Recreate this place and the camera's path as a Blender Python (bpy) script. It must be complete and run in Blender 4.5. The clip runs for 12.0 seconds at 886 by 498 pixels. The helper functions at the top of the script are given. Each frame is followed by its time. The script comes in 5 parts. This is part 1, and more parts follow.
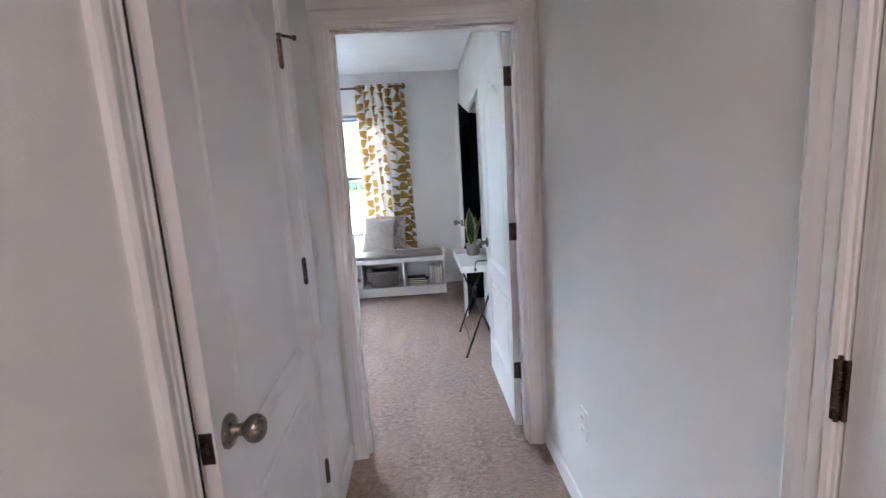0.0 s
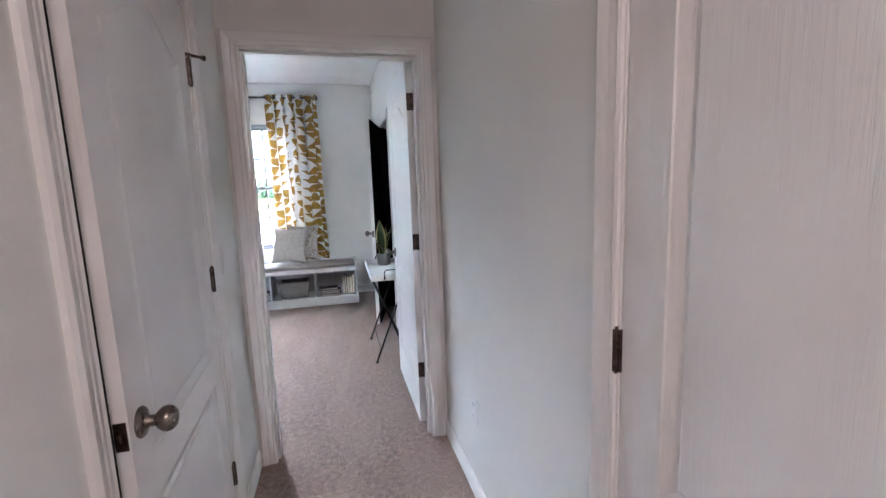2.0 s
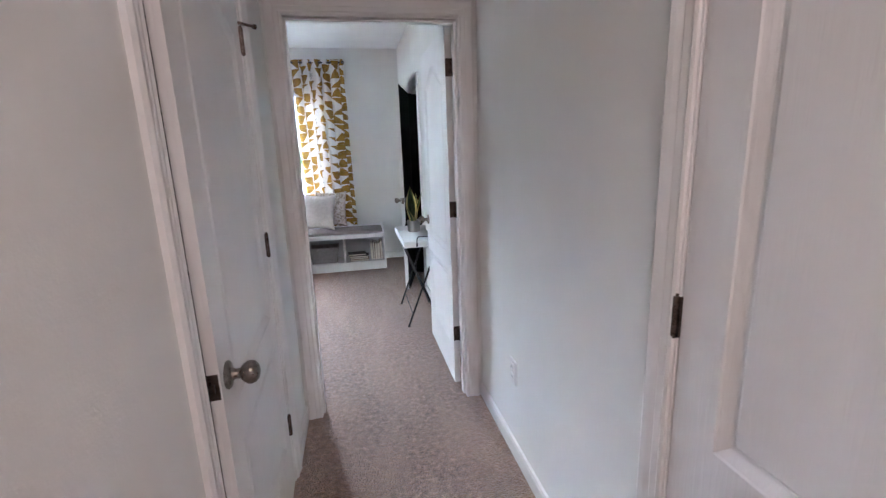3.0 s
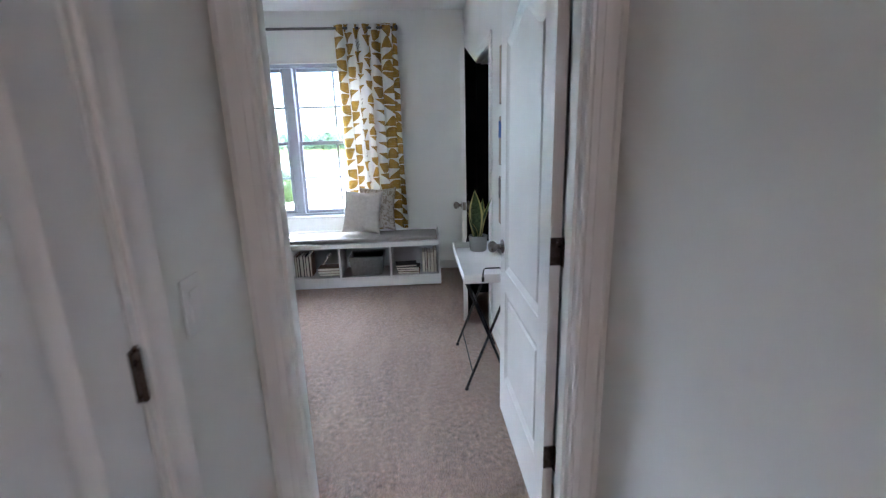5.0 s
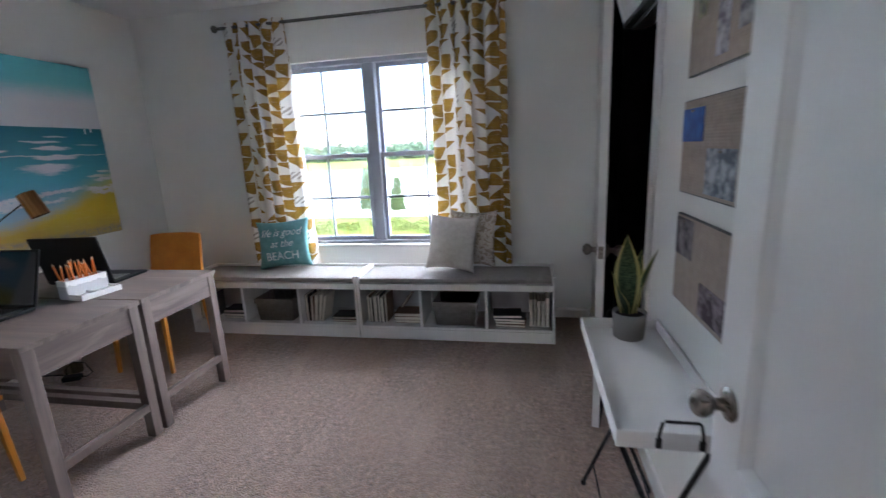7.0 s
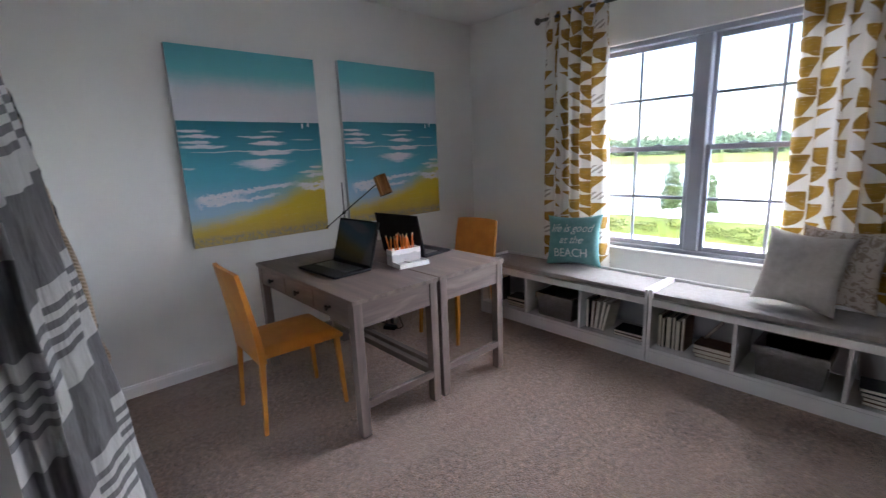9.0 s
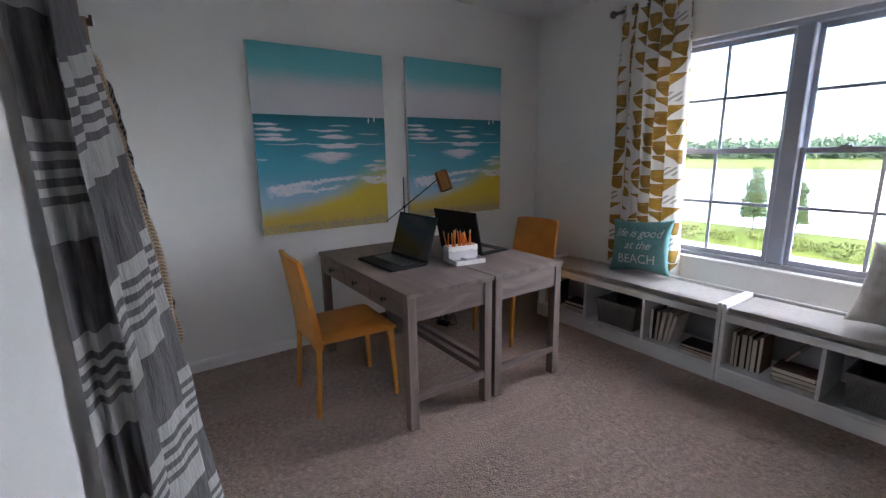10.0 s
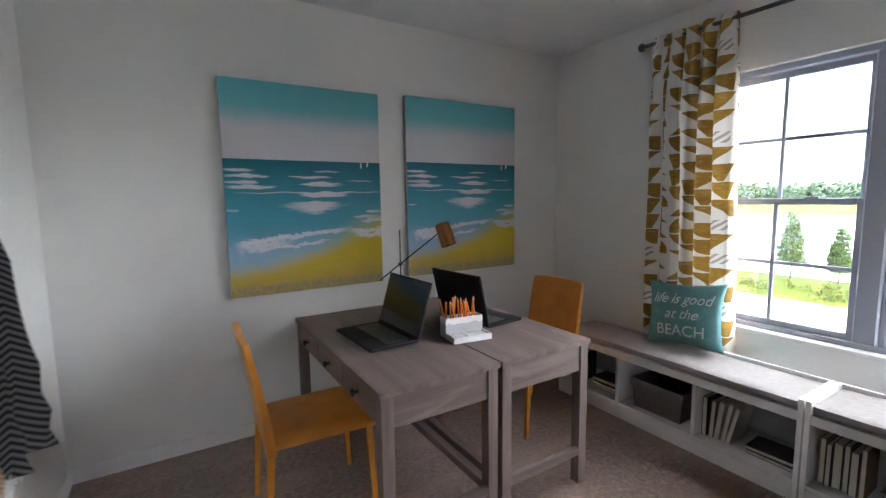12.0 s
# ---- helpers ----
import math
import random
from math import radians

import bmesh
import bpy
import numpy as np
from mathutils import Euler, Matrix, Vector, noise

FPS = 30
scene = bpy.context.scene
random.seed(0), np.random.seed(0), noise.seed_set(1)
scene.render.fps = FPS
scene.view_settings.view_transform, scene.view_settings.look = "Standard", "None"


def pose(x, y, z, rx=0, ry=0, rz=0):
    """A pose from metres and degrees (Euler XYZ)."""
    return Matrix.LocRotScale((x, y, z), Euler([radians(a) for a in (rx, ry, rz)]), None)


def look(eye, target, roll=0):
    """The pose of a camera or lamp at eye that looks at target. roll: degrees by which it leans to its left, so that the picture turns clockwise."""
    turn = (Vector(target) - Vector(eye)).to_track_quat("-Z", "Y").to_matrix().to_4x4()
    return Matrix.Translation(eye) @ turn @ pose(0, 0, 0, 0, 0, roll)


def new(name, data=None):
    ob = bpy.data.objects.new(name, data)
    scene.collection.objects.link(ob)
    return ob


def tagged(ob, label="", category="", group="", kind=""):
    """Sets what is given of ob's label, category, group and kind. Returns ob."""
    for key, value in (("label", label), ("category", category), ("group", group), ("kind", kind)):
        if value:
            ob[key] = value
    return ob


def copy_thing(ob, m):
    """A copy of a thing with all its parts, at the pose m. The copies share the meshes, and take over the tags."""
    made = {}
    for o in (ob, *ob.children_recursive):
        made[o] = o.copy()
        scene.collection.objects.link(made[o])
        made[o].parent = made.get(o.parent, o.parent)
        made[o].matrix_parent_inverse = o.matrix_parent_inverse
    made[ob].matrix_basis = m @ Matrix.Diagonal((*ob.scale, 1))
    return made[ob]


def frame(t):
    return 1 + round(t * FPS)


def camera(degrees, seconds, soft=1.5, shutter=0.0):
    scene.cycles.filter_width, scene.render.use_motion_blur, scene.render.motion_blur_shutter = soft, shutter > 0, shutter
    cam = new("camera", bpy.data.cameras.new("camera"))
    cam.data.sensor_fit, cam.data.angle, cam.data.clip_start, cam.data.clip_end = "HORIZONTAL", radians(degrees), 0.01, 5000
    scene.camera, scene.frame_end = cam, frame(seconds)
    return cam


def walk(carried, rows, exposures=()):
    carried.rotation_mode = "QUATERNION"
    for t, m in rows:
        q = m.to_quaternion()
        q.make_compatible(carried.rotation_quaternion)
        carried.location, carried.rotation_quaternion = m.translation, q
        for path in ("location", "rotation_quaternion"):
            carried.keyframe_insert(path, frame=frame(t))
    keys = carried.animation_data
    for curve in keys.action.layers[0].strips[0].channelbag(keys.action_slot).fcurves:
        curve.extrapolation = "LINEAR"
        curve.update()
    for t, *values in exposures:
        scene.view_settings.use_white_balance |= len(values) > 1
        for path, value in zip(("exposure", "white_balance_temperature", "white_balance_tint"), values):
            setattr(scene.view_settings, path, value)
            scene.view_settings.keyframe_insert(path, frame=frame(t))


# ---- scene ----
cam = camera(90.3, 12.0, soft=1.3, shutter=0.4)

PATH = [
    (0, (0.318, 0.262, 1.377), (0.405, 2.234, 1.054), -3.5),
    (0.5, (0.366, 0.169, 1.374), (0.275, 2.147, 1.093), -3.4),
    (1, (0.311, 0.1, 1.374), (0.493, 2.088, 1.243), -2.6),
    (1.5, (0.35, 0.072, 1.388), (0.756, 2.024, 1.226), -2.1),
    (2, (0.349, 0.062, 1.396), (0.812, 1.986, 1.104), -2.0),
    (2.5, (0.291, 0.032, 1.405), (0.731, 1.942, 1.006), -1.8),
    (3, (0.24, 0.045, 1.41), (0.611, 1.961, 0.973), -2.1),
    (3.2, (0.234, 0.058, 1.406), (0.57, 1.979, 0.963), -2.3),
    (4.8, (0.338, 1.012, 1.428), (0.457, 2.948, 0.944), -1.8),
    (5, (0.35, 1.159, 1.434), (0.457, 3.095, 0.945), -1.6),
    (5.5, (0.364, 1.507, 1.437), (0.456, 3.445, 0.95), -1.3),
    (6, (0.413, 1.872, 1.42), (0.48, 3.814, 0.95), -1.4),
    (6.5, (0.408, 2.122, 1.428), (0.297, 4.066, 0.973), -2.1),
    (7, (0.36, 2.323, 1.44), (-0.015, 4.237, 0.997), -2.8),
    (7.5, (0.303, 2.465, 1.456), (-0.357, 4.303, 1.024), -2.8),
    (7.7, (0.287, 2.508, 1.463), (-0.512, 4.29, 1.031), -2.7),
    (9.3, (0.201, 2.556, 1.43), (-1.331, 3.78, 1.012), -2.1),
    (9.5, (0.199, 2.558, 1.431), (-1.366, 3.731, 1.012), -1.9),
    (10, (0.193, 2.573, 1.426), (-1.42, 3.679, 1.006), -0.9),
    (10.5, (0.149, 2.587, 1.448), (-1.493, 3.649, 1.028), -0.4),
    (11, (0.02, 2.652, 1.481), (-1.653, 3.674, 1.087), -0.4),
    (11.5, (-0.084, 2.777, 1.49), (-1.787, 3.783, 1.196), -0.7),
    (12, (-0.171, 2.981, 1.461), (-1.862, 4.025, 1.234), -0.8),
]
walk(cam, [(t, look(eye, target, roll)) for t, eye, target, roll in PATH],
     [(0, 5.55, 5450, 11), (3.2, 5.5, 5450, 11), (4.8, 5.2, 5350, 8), (5.5, 4.75, 5500, 11), (6.5, 4.2, 5500, 11), (7.0, 4.3, 5650, 12), (7.7, 4.45, 5950, 14), (9.5, 3.9, 5850, 15), (10.5, 3.8, 5850, 14), (11.0, 4.0, 6100, 13), (11.5, 4.12, 6100, 13), (12.0, 4.15, 6050, 12)])

# ---- world, sun and lamps ----
world = bpy.data.worlds.new("world")
scene.world = world
world.use_nodes = True
wn = world.node_tree.nodes
sky = wn.new("ShaderNodeTexSky")
sky.sky_type, sky.sun_disc = "NISHITA", False
sky.sun_elevation, sky.sun_rotation = radians(56), radians(46)
sky.dust_density, sky.air_density = 1.5, 1.0
wn["Background"].inputs["Strength"].default_value = 0.15
world.node_tree.links.new(sky.outputs[0], wn["Background"].inputs["Color"])


def lamp(name, kind, m, energy, colour=(1, 1, 1), **more):
    data = bpy.data.lights.new(name, kind)
    data.energy, data.color = energy, colour
    if kind == "SUN":
        data.angle = more["angle"]
    else:
        data.shape, data.size, data.size_y = "RECTANGLE", more["size"], more["size_y"]
    ob = new(name, data)
    ob.matrix_world = m
    return ob


# a bright overcast sky: its light comes broad and soft from the window's side
lamp("sun", "SUN", look((0, 0, 0), (-0.40, -0.38, -0.834)), 9.5, (1.0, 0.985, 0.97), angle=radians(142))
lamp("hall_ceiling_light", "AREA", look((0.4, -0.95, 2.62), (0.4, -0.95, 0)), 0.44, (1, 0.74, 0.62), size=0.45, size_y=0.45)

# ---- materials ----


def mat(name, build, rough=0.6, metal=0.0, colour=(0.8, 0.8, 0.8)):
    m = bpy.data.materials.new(name)
    m.use_nodes = True
    nt = m.node_tree
    b = nt.nodes["Principled BSDF"]
    b.inputs["Base Color"].default_value = (*colour, 1)
    b.inputs["Roughness"].default_value = rough
    b.inputs["Metallic"].default_value = metal
    if build:
        build(N(nt), b)
    return m


class N:
    """Short ways to lay and join shader nodes."""

    def __init__(self, nt):
        self.nt = nt

    def link(self, a, b):
        self.nt.links.new(a, b)

    def put(self, socket, v):
        if isinstance(v, bpy.types.NodeSocket):
            self.link(v, socket)
        else:
            socket.default_value = v

    def math(self, op, a, b=0.0, c=0.0, clamp=False):
        n = self.nt.nodes.new("ShaderNodeMath")
        n.operation, n.use_clamp = op, clamp
        for i, v in enumerate((a, b, c)):
            self.put(n.inputs[i], v)
        return n.outputs[0]

    def coord(self, which="Object"):
        return self.nt.nodes.new("ShaderNodeTexCoord").outputs[which]

    def xyz(self, v):
        n = self.nt.nodes.new("ShaderNodeSeparateXYZ")
        self.link(v, n.inputs[0])
        return n.outputs

    def join(self, x, y, z):
        n = self.nt.nodes.new("ShaderNodeCombineXYZ")
        for i, v in enumerate((x, y, z)):
            self.put(n.inputs[i], v)
        return n.outputs[0]

    def scaled(self, v, s):
        n = self.nt.nodes.new("ShaderNodeMapping")
        self.link(v, n.inputs[0])
        n.inputs["Scale"].default_value = s
        return n.outputs[0]

    def noise(self, v, scale, detail=3.0, rough=0.55, colour=False, distort=0.0):
        n = self.nt.nodes.new("ShaderNodeTexNoise")
        self.link(v, n.inputs["Vector"])
        n.inputs["Scale"].default_value, n.inputs["Detail"].default_value = scale, detail
        n.inputs["Roughness"].default_value, n.inputs["Distortion"].default_value = rough, distort
        return n.outputs["Color" if colour else "Fac"]

    def cells(self, v, scale, feature="F1", out="Distance"):
        n = self.nt.nodes.new("ShaderNodeTexVoronoi")
        n.feature = feature
        self.link(v, n.inputs["Vector"])
        n.inputs["Scale"].default_value = scale
        return n.outputs[out]

    def span(self, v, a, b, c=0.0, d=1.0, smooth=False):
        n = self.nt.nodes.new("ShaderNodeMapRange")
        n.interpolation_type = "SMOOTHSTEP" if smooth else "LINEAR"
        for i, x in enumerate((v, a, b, c, d)):
            self.put(n.inputs[i], x)
        return n.outputs[0]

    def mix(self, f, a, b, kind="MIX"):
        n = self.nt.nodes.new("ShaderNodeMix")
        n.data_type, n.blend_type = "RGBA", kind
        self.put(n.inputs[0], f)
        for s, v in ((n.inputs[6], a), (n.inputs[7], b)):
            self.put(s, v if isinstance(v, bpy.types.NodeSocket) else (*v, 1))
        return n.outputs[2]

    def bump(self, b, height, strength, distance):
        n = self.nt.nodes.new("ShaderNodeBump")
        n.inputs["Strength"].default_value, n.inputs["Distance"].default_value = strength, distance
        self.link(height, n.inputs["Height"])
        self.link(n.outputs[0], b.inputs["Normal"])

    def random(self):
        return self.nt.nodes.new("ShaderNodeObjectInfo").outputs["Random"]


def painted(colour, peel, size, vary=0.04, gloss=(0.45, 0.62)):
    dark = tuple(c * (1 - vary * 2) for c in colour)

    def build(n, b):
        v = n.coord()
        n.put(b.inputs["Base Color"], n.mix(n.span(n.noise(v, 1.3, 4), 0.3, 0.7), dark, colour))
        n.put(b.inputs["Roughness"], n.span(n.noise(v, 6, 3), 0.3, 0.7, *gloss))
        b.inputs["Specular IOR Level"].default_value = 0.5 if gloss[0] < 0.7 else 0.2
        n.bump(b, n.noise(v, size, 3), peel, 0.002)
    return build


def carpet(n, b):
    v = n.coord()
    tuft = n.cells(v, 150)
    clump = n.noise(v, 38, 4, 0.7)
    big = n.noise(v, 1.6, 3)
    c = n.mix(n.span(clump, 0.36, 0.64), (0.245, 0.152, 0.108), (0.72, 0.48, 0.36))
    c = n.mix(n.math("MULTIPLY", n.span(tuft, 0.25, 0.8), 0.6), c, (0.14, 0.10, 0.078))
    c = n.mix(n.span(n.noise(v, 13, 3), 0.45, 0.62, 0.0, 0.4, True), c, (0.345, 0.228, 0.166))
    c = n.mix(n.span(big, 0.42, 0.62, 0.0, 0.45, True), c, (0.41, 0.272, 0.2))
    strokes = n.noise(n.scaled(v, (2.6, 0.7, 1)), 1.7, 3, 0.5, distort=0.6)
    c = n.mix(n.span(strokes, 0.5, 0.6, 0.0, 0.22, True), c, (0.62, 0.44, 0.345))
    n.put(b.inputs["Base Color"], c)
    n.bump(b, n.math("SUBTRACT", clump, n.math("MULTIPLY", tuft, 0.8)), 1.0, 0.022)
    b.inputs["Sheen Weight"].default_value = 0.3


def washed_wood(axis):
    def build(n, b):
        v = n.coord()
        along = [11.0, 11.0, 11.0]
        along[axis] = 0.9
        fine_s = [70.0, 70.0, 70.0]
        fine_s[axis] = 2.5
        rnd = n.random()
        shift = n.nt.nodes.new("ShaderNodeVectorMath")
        n.link(v, shift.inputs[0])
        n.link(n.join(rnd, n.math("MULTIPLY", rnd, 3.7), n.math("MULTIPLY", rnd, 7.1)), shift.inputs[1])
        v = shift.outputs[0]
        g = n.noise(n.scaled(v, along), 1.3, 3, 0.5)
        fine = n.noise(n.scaled(v, fine_s), 1.5, 3, 0.55)
        c = n.mix(n.span(g, 0.3, 0.7), (0.088, 0.063, 0.053), (0.185, 0.14, 0.121))
        c = n.mix(n.span(fine, 0.5, 0.75, 0, 0.45), c, (0.07, 0.054, 0.046))
        band_s = [3.2, 3.2, 3.2]
        band_s[axis] = 0.7
        band = n.noise(n.scaled(v, band_s), 2.0, 4, 0.6, distort=1.2)
        c = n.mix(n.span(band, 0.52, 0.68, 0, 0.5, True), c, (0.235, 0.182, 0.16))
        c = n.mix(n.span(band, 0.30, 0.42, 0.4, 0, True), c, (0.085, 0.062, 0.055))
        n.put(b.inputs["Base Color"], c)
        n.put(b.inputs["Roughness"], n.span(g, 0.2, 0.8, 0.42, 0.6))
        n.bump(b, fine, 0.1, 0.001)
    return build


def door_paint(n, b):
    v = n.coord()
    grain = n.noise(n.scaled(v, (55, 55, 1.8)), 2.2, 4, 0.7, distort=0.8)
    n.put(b.inputs["Base Color"], n.mix(n.span(n.noise(v, 2, 3), 0.3, 0.7), (0.74, 0.73, 0.72), (0.82, 0.81, 0.8)))
    n.put(b.inputs["Roughness"], n.span(grain, 0.3, 0.7, 0.30, 0.42))
    n.bump(b, grain, 0.8, 0.002)


def leather(n, b):
    v = n.coord()
    n.put(b.inputs["Base Color"], n.mix(n.span(n.noise(v, 9, 4), 0.3, 0.7), (0.50, 0.175, 0.012), (0.62, 0.245, 0.022)))
    n.bump(b, n.cells(v, 320), 0.12, 0.001)


def cloth(a, c, weave=2600, rough=0.9, sheen=0.05):
    def build(n, b):
        v = n.coord()
        x, y, z = n.xyz(v)
        w = n.math("ADD", n.math("SINE", n.math("MULTIPLY", n.math("ADD", x, y), weave)), n.math("SINE", n.math("MULTIPLY", z, weave)))
        f = n.span(n.noise(v, 30, 4, 0.7), 0.3, 0.7)
        n.put(b.inputs["Base Color"], n.mix(f, a, c))
        n.bump(b, n.math("ADD", w, n.math("MULTIPLY", n.noise(v, 18, 3), 4.0)), 0.25, 0.0015)
        b.inputs["Roughness"].default_value = rough
        b.inputs["Sheen Weight"].default_value = sheen
    return build


def metal_wear(a, c):
    def build(n, b):
        v = n.coord()
        n.put(b.inputs["Base Color"], n.mix(n.span(n.noise(v, 40, 4), 0.35, 0.65), a, c))
        n.put(b.inputs["Roughness"], n.span(n.noise(v, 90, 3), 0.3, 0.7, 0.22, 0.42))
    return build


def brushed_brass(n, b):
    v = n.coord()
    streak = n.noise(n.scaled(v, (160, 160, 6)), 1.0, 3)
    n.put(b.inputs["Roughness"], n.span(streak, 0.3, 0.7, 0.14, 0.26))


def printed_curtain(n, b):
    """Rows of mustard triangles and half rounds with some grey sprigs, on white cotton. UV in metres of flat cloth."""
    u, v, _ = n.xyz(n.coord("UV"))
    wob = n.noise(n.coord("UV"), 9, 2)
    v = n.math("ADD", v, n.math("MULTIPLY", wob, 0.026))
    cell_u, cell_v = 0.125, 0.106
    iu = n.math("FLOOR", n.math("DIVIDE", u, cell_u))
    fu = n.math("FRACT", n.math("DIVIDE", u, cell_u))
    v = n.math("ADD", v, n.math("MULTIPLY", n.math("FRACT", n.math("MULTIPLY", iu, 0.618)), cell_v))
    iv = n.math("FLOOR", n.math("DIVIDE", v, cell_v))
    fv = n.math("FRACT", n.math("DIVIDE", v, cell_v))
    w = n.nt.nodes.new("ShaderNodeTexWhiteNoise")
    w.noise_dimensions = "2D"
    n.link(n.join(iu, iv, 0), w.inputs["Vector"])
    w1 = n.nt.nodes.new("ShaderNodeTexWhiteNoise")
    w1.noise_dimensions = "1D"
    n.link(n.math("ADD", iu, 3.0), w1.inputs["W"])
    # each column keeps mostly to one shape
    r = n.math("ADD", n.math("MULTIPLY", w1.outputs["Value"], 0.45), n.math("MULTIPLY", w.outputs["Value"], 0.55))
    r2 = n.xyz(w.outputs["Color"])[1]
    col = n.math("FRACT", n.math("MULTIPLY", n.math("ADD", iu, 20.0), 0.2001))
    # triangle lying on its long side, its peak shifting from cell to cell
    turn = n.math("GREATER_THAN", n.math("ADD", n.math("MULTIPLY", n.xyz(w.outputs["Color"])[2], 0.35), w1.outputs["Value"]), 0.62)
    fv = n.math("ABSOLUTE", n.math("SUBTRACT", fv, turn))
    peak = n.math("ADD", 0.03, n.math("MULTIPLY", n.span(r, 0.25, 0.75, smooth=True), 0.94))
    rise = n.math("DIVIDE", fu, peak)
    fall = n.math("DIVIDE", n.math("SUBTRACT", 1.0, fu), n.math("SUBTRACT", 1.0, peak))
    tri = n.math("LESS_THAN", fv, n.math("MULTIPLY", n.math("MINIMUM", rise, fall), 1.15))
    # bowl or dome
    du = n.math("MULTIPLY", n.math("SUBTRACT", fu, 0.5), 1.95)
    disc = n.math("LESS_THAN", n.math("ADD", n.math("MULTIPLY", du, du), n.math("MULTIPLY", fv, fv)), 0.93)
    pick = n.math("GREATER_THAN", r2, 0.8)
    shape = n.math("ADD", n.math("MULTIPLY", disc, pick), n.math("MULTIPLY", tri, n.math("SUBTRACT", 1.0, pick)))
    shape = n.math("MULTIPLY", shape, n.math("MULTIPLY", n.math("GREATER_THAN", fv, 0.05), n.math("LESS_THAN", n.math("ABSOLUTE", n.math("SUBTRACT", fu, 0.5)), 0.465)))
    # grey sprigs in one column of five
    s = n.math("SINE", n.math("MULTIPLY", n.math("ADD", n.math("MULTIPLY", fu, 1.3), n.math("MULTIPLY", fv, 1.0)), 17.0))
    sprig = n.math("MULTIPLY", n.math("GREATER_THAN", s, 0.1), n.math("LESS_THAN", n.math("ABSOLUTE", n.math("SUBTRACT", fv, 0.5)), 0.3))
    sprig = n.math("MULTIPLY", sprig, n.math("LESS_THAN", n.math("ADD", n.math("ABSOLUTE", n.math("SUBTRACT", fu, 0.5)), n.math("MULTIPLY", wob, 0.2)), 0.42))
    grey_cell = n.math("MULTIPLY", n.math("LESS_THAN", col, 0.15), n.math("GREATER_THAN", r2, 0.62))
    shape_m = n.math("MULTIPLY", shape, n.math("SUBTRACT", 1.0, grey_cell))
    shape_g = n.math("MULTIPLY", sprig, grey_cell)
    ink = n.mix(n.span(wob, 0.3, 0.7), (0.225, 0.125, 0.015), (0.40, 0.23, 0.03))
    worn = n.span(n.noise(n.scaled(n.coord("UV"), (30, 70, 1)), 1.2, 4, 0.7), 0.30, 0.46, 0.72, 1.0)
    c = n.mix(n.math("MULTIPLY", shape_m, worn), (0.74, 0.71, 0.66), ink)
    c = n.mix(n.math("MULTIPLY", shape_g, 0.75), c, (0.25, 0.22, 0.18))
    n.put(b.inputs["Base Color"], c)
    b.inputs["Roughness"].default_value = 0.9
    t = n.nt.nodes.new("ShaderNodeBsdfTranslucent")
    n.put(t.inputs["Color"], c)
    mixer = n.nt.nodes.new("ShaderNodeMixShader")
    mixer.inputs[0].default_value = 0.05
    n.link(b.outputs[0], mixer.inputs[1])
    n.link(t.outputs[0], mixer.inputs[2])
    n.link(mixer.outputs[0], n.nt.nodes["Material Output"].inputs["Surface"])
    n.bump(b, n.noise(n.scaled(n.coord("UV"), (300, 300, 1)), 1.0, 2), 0.15, 0.001)


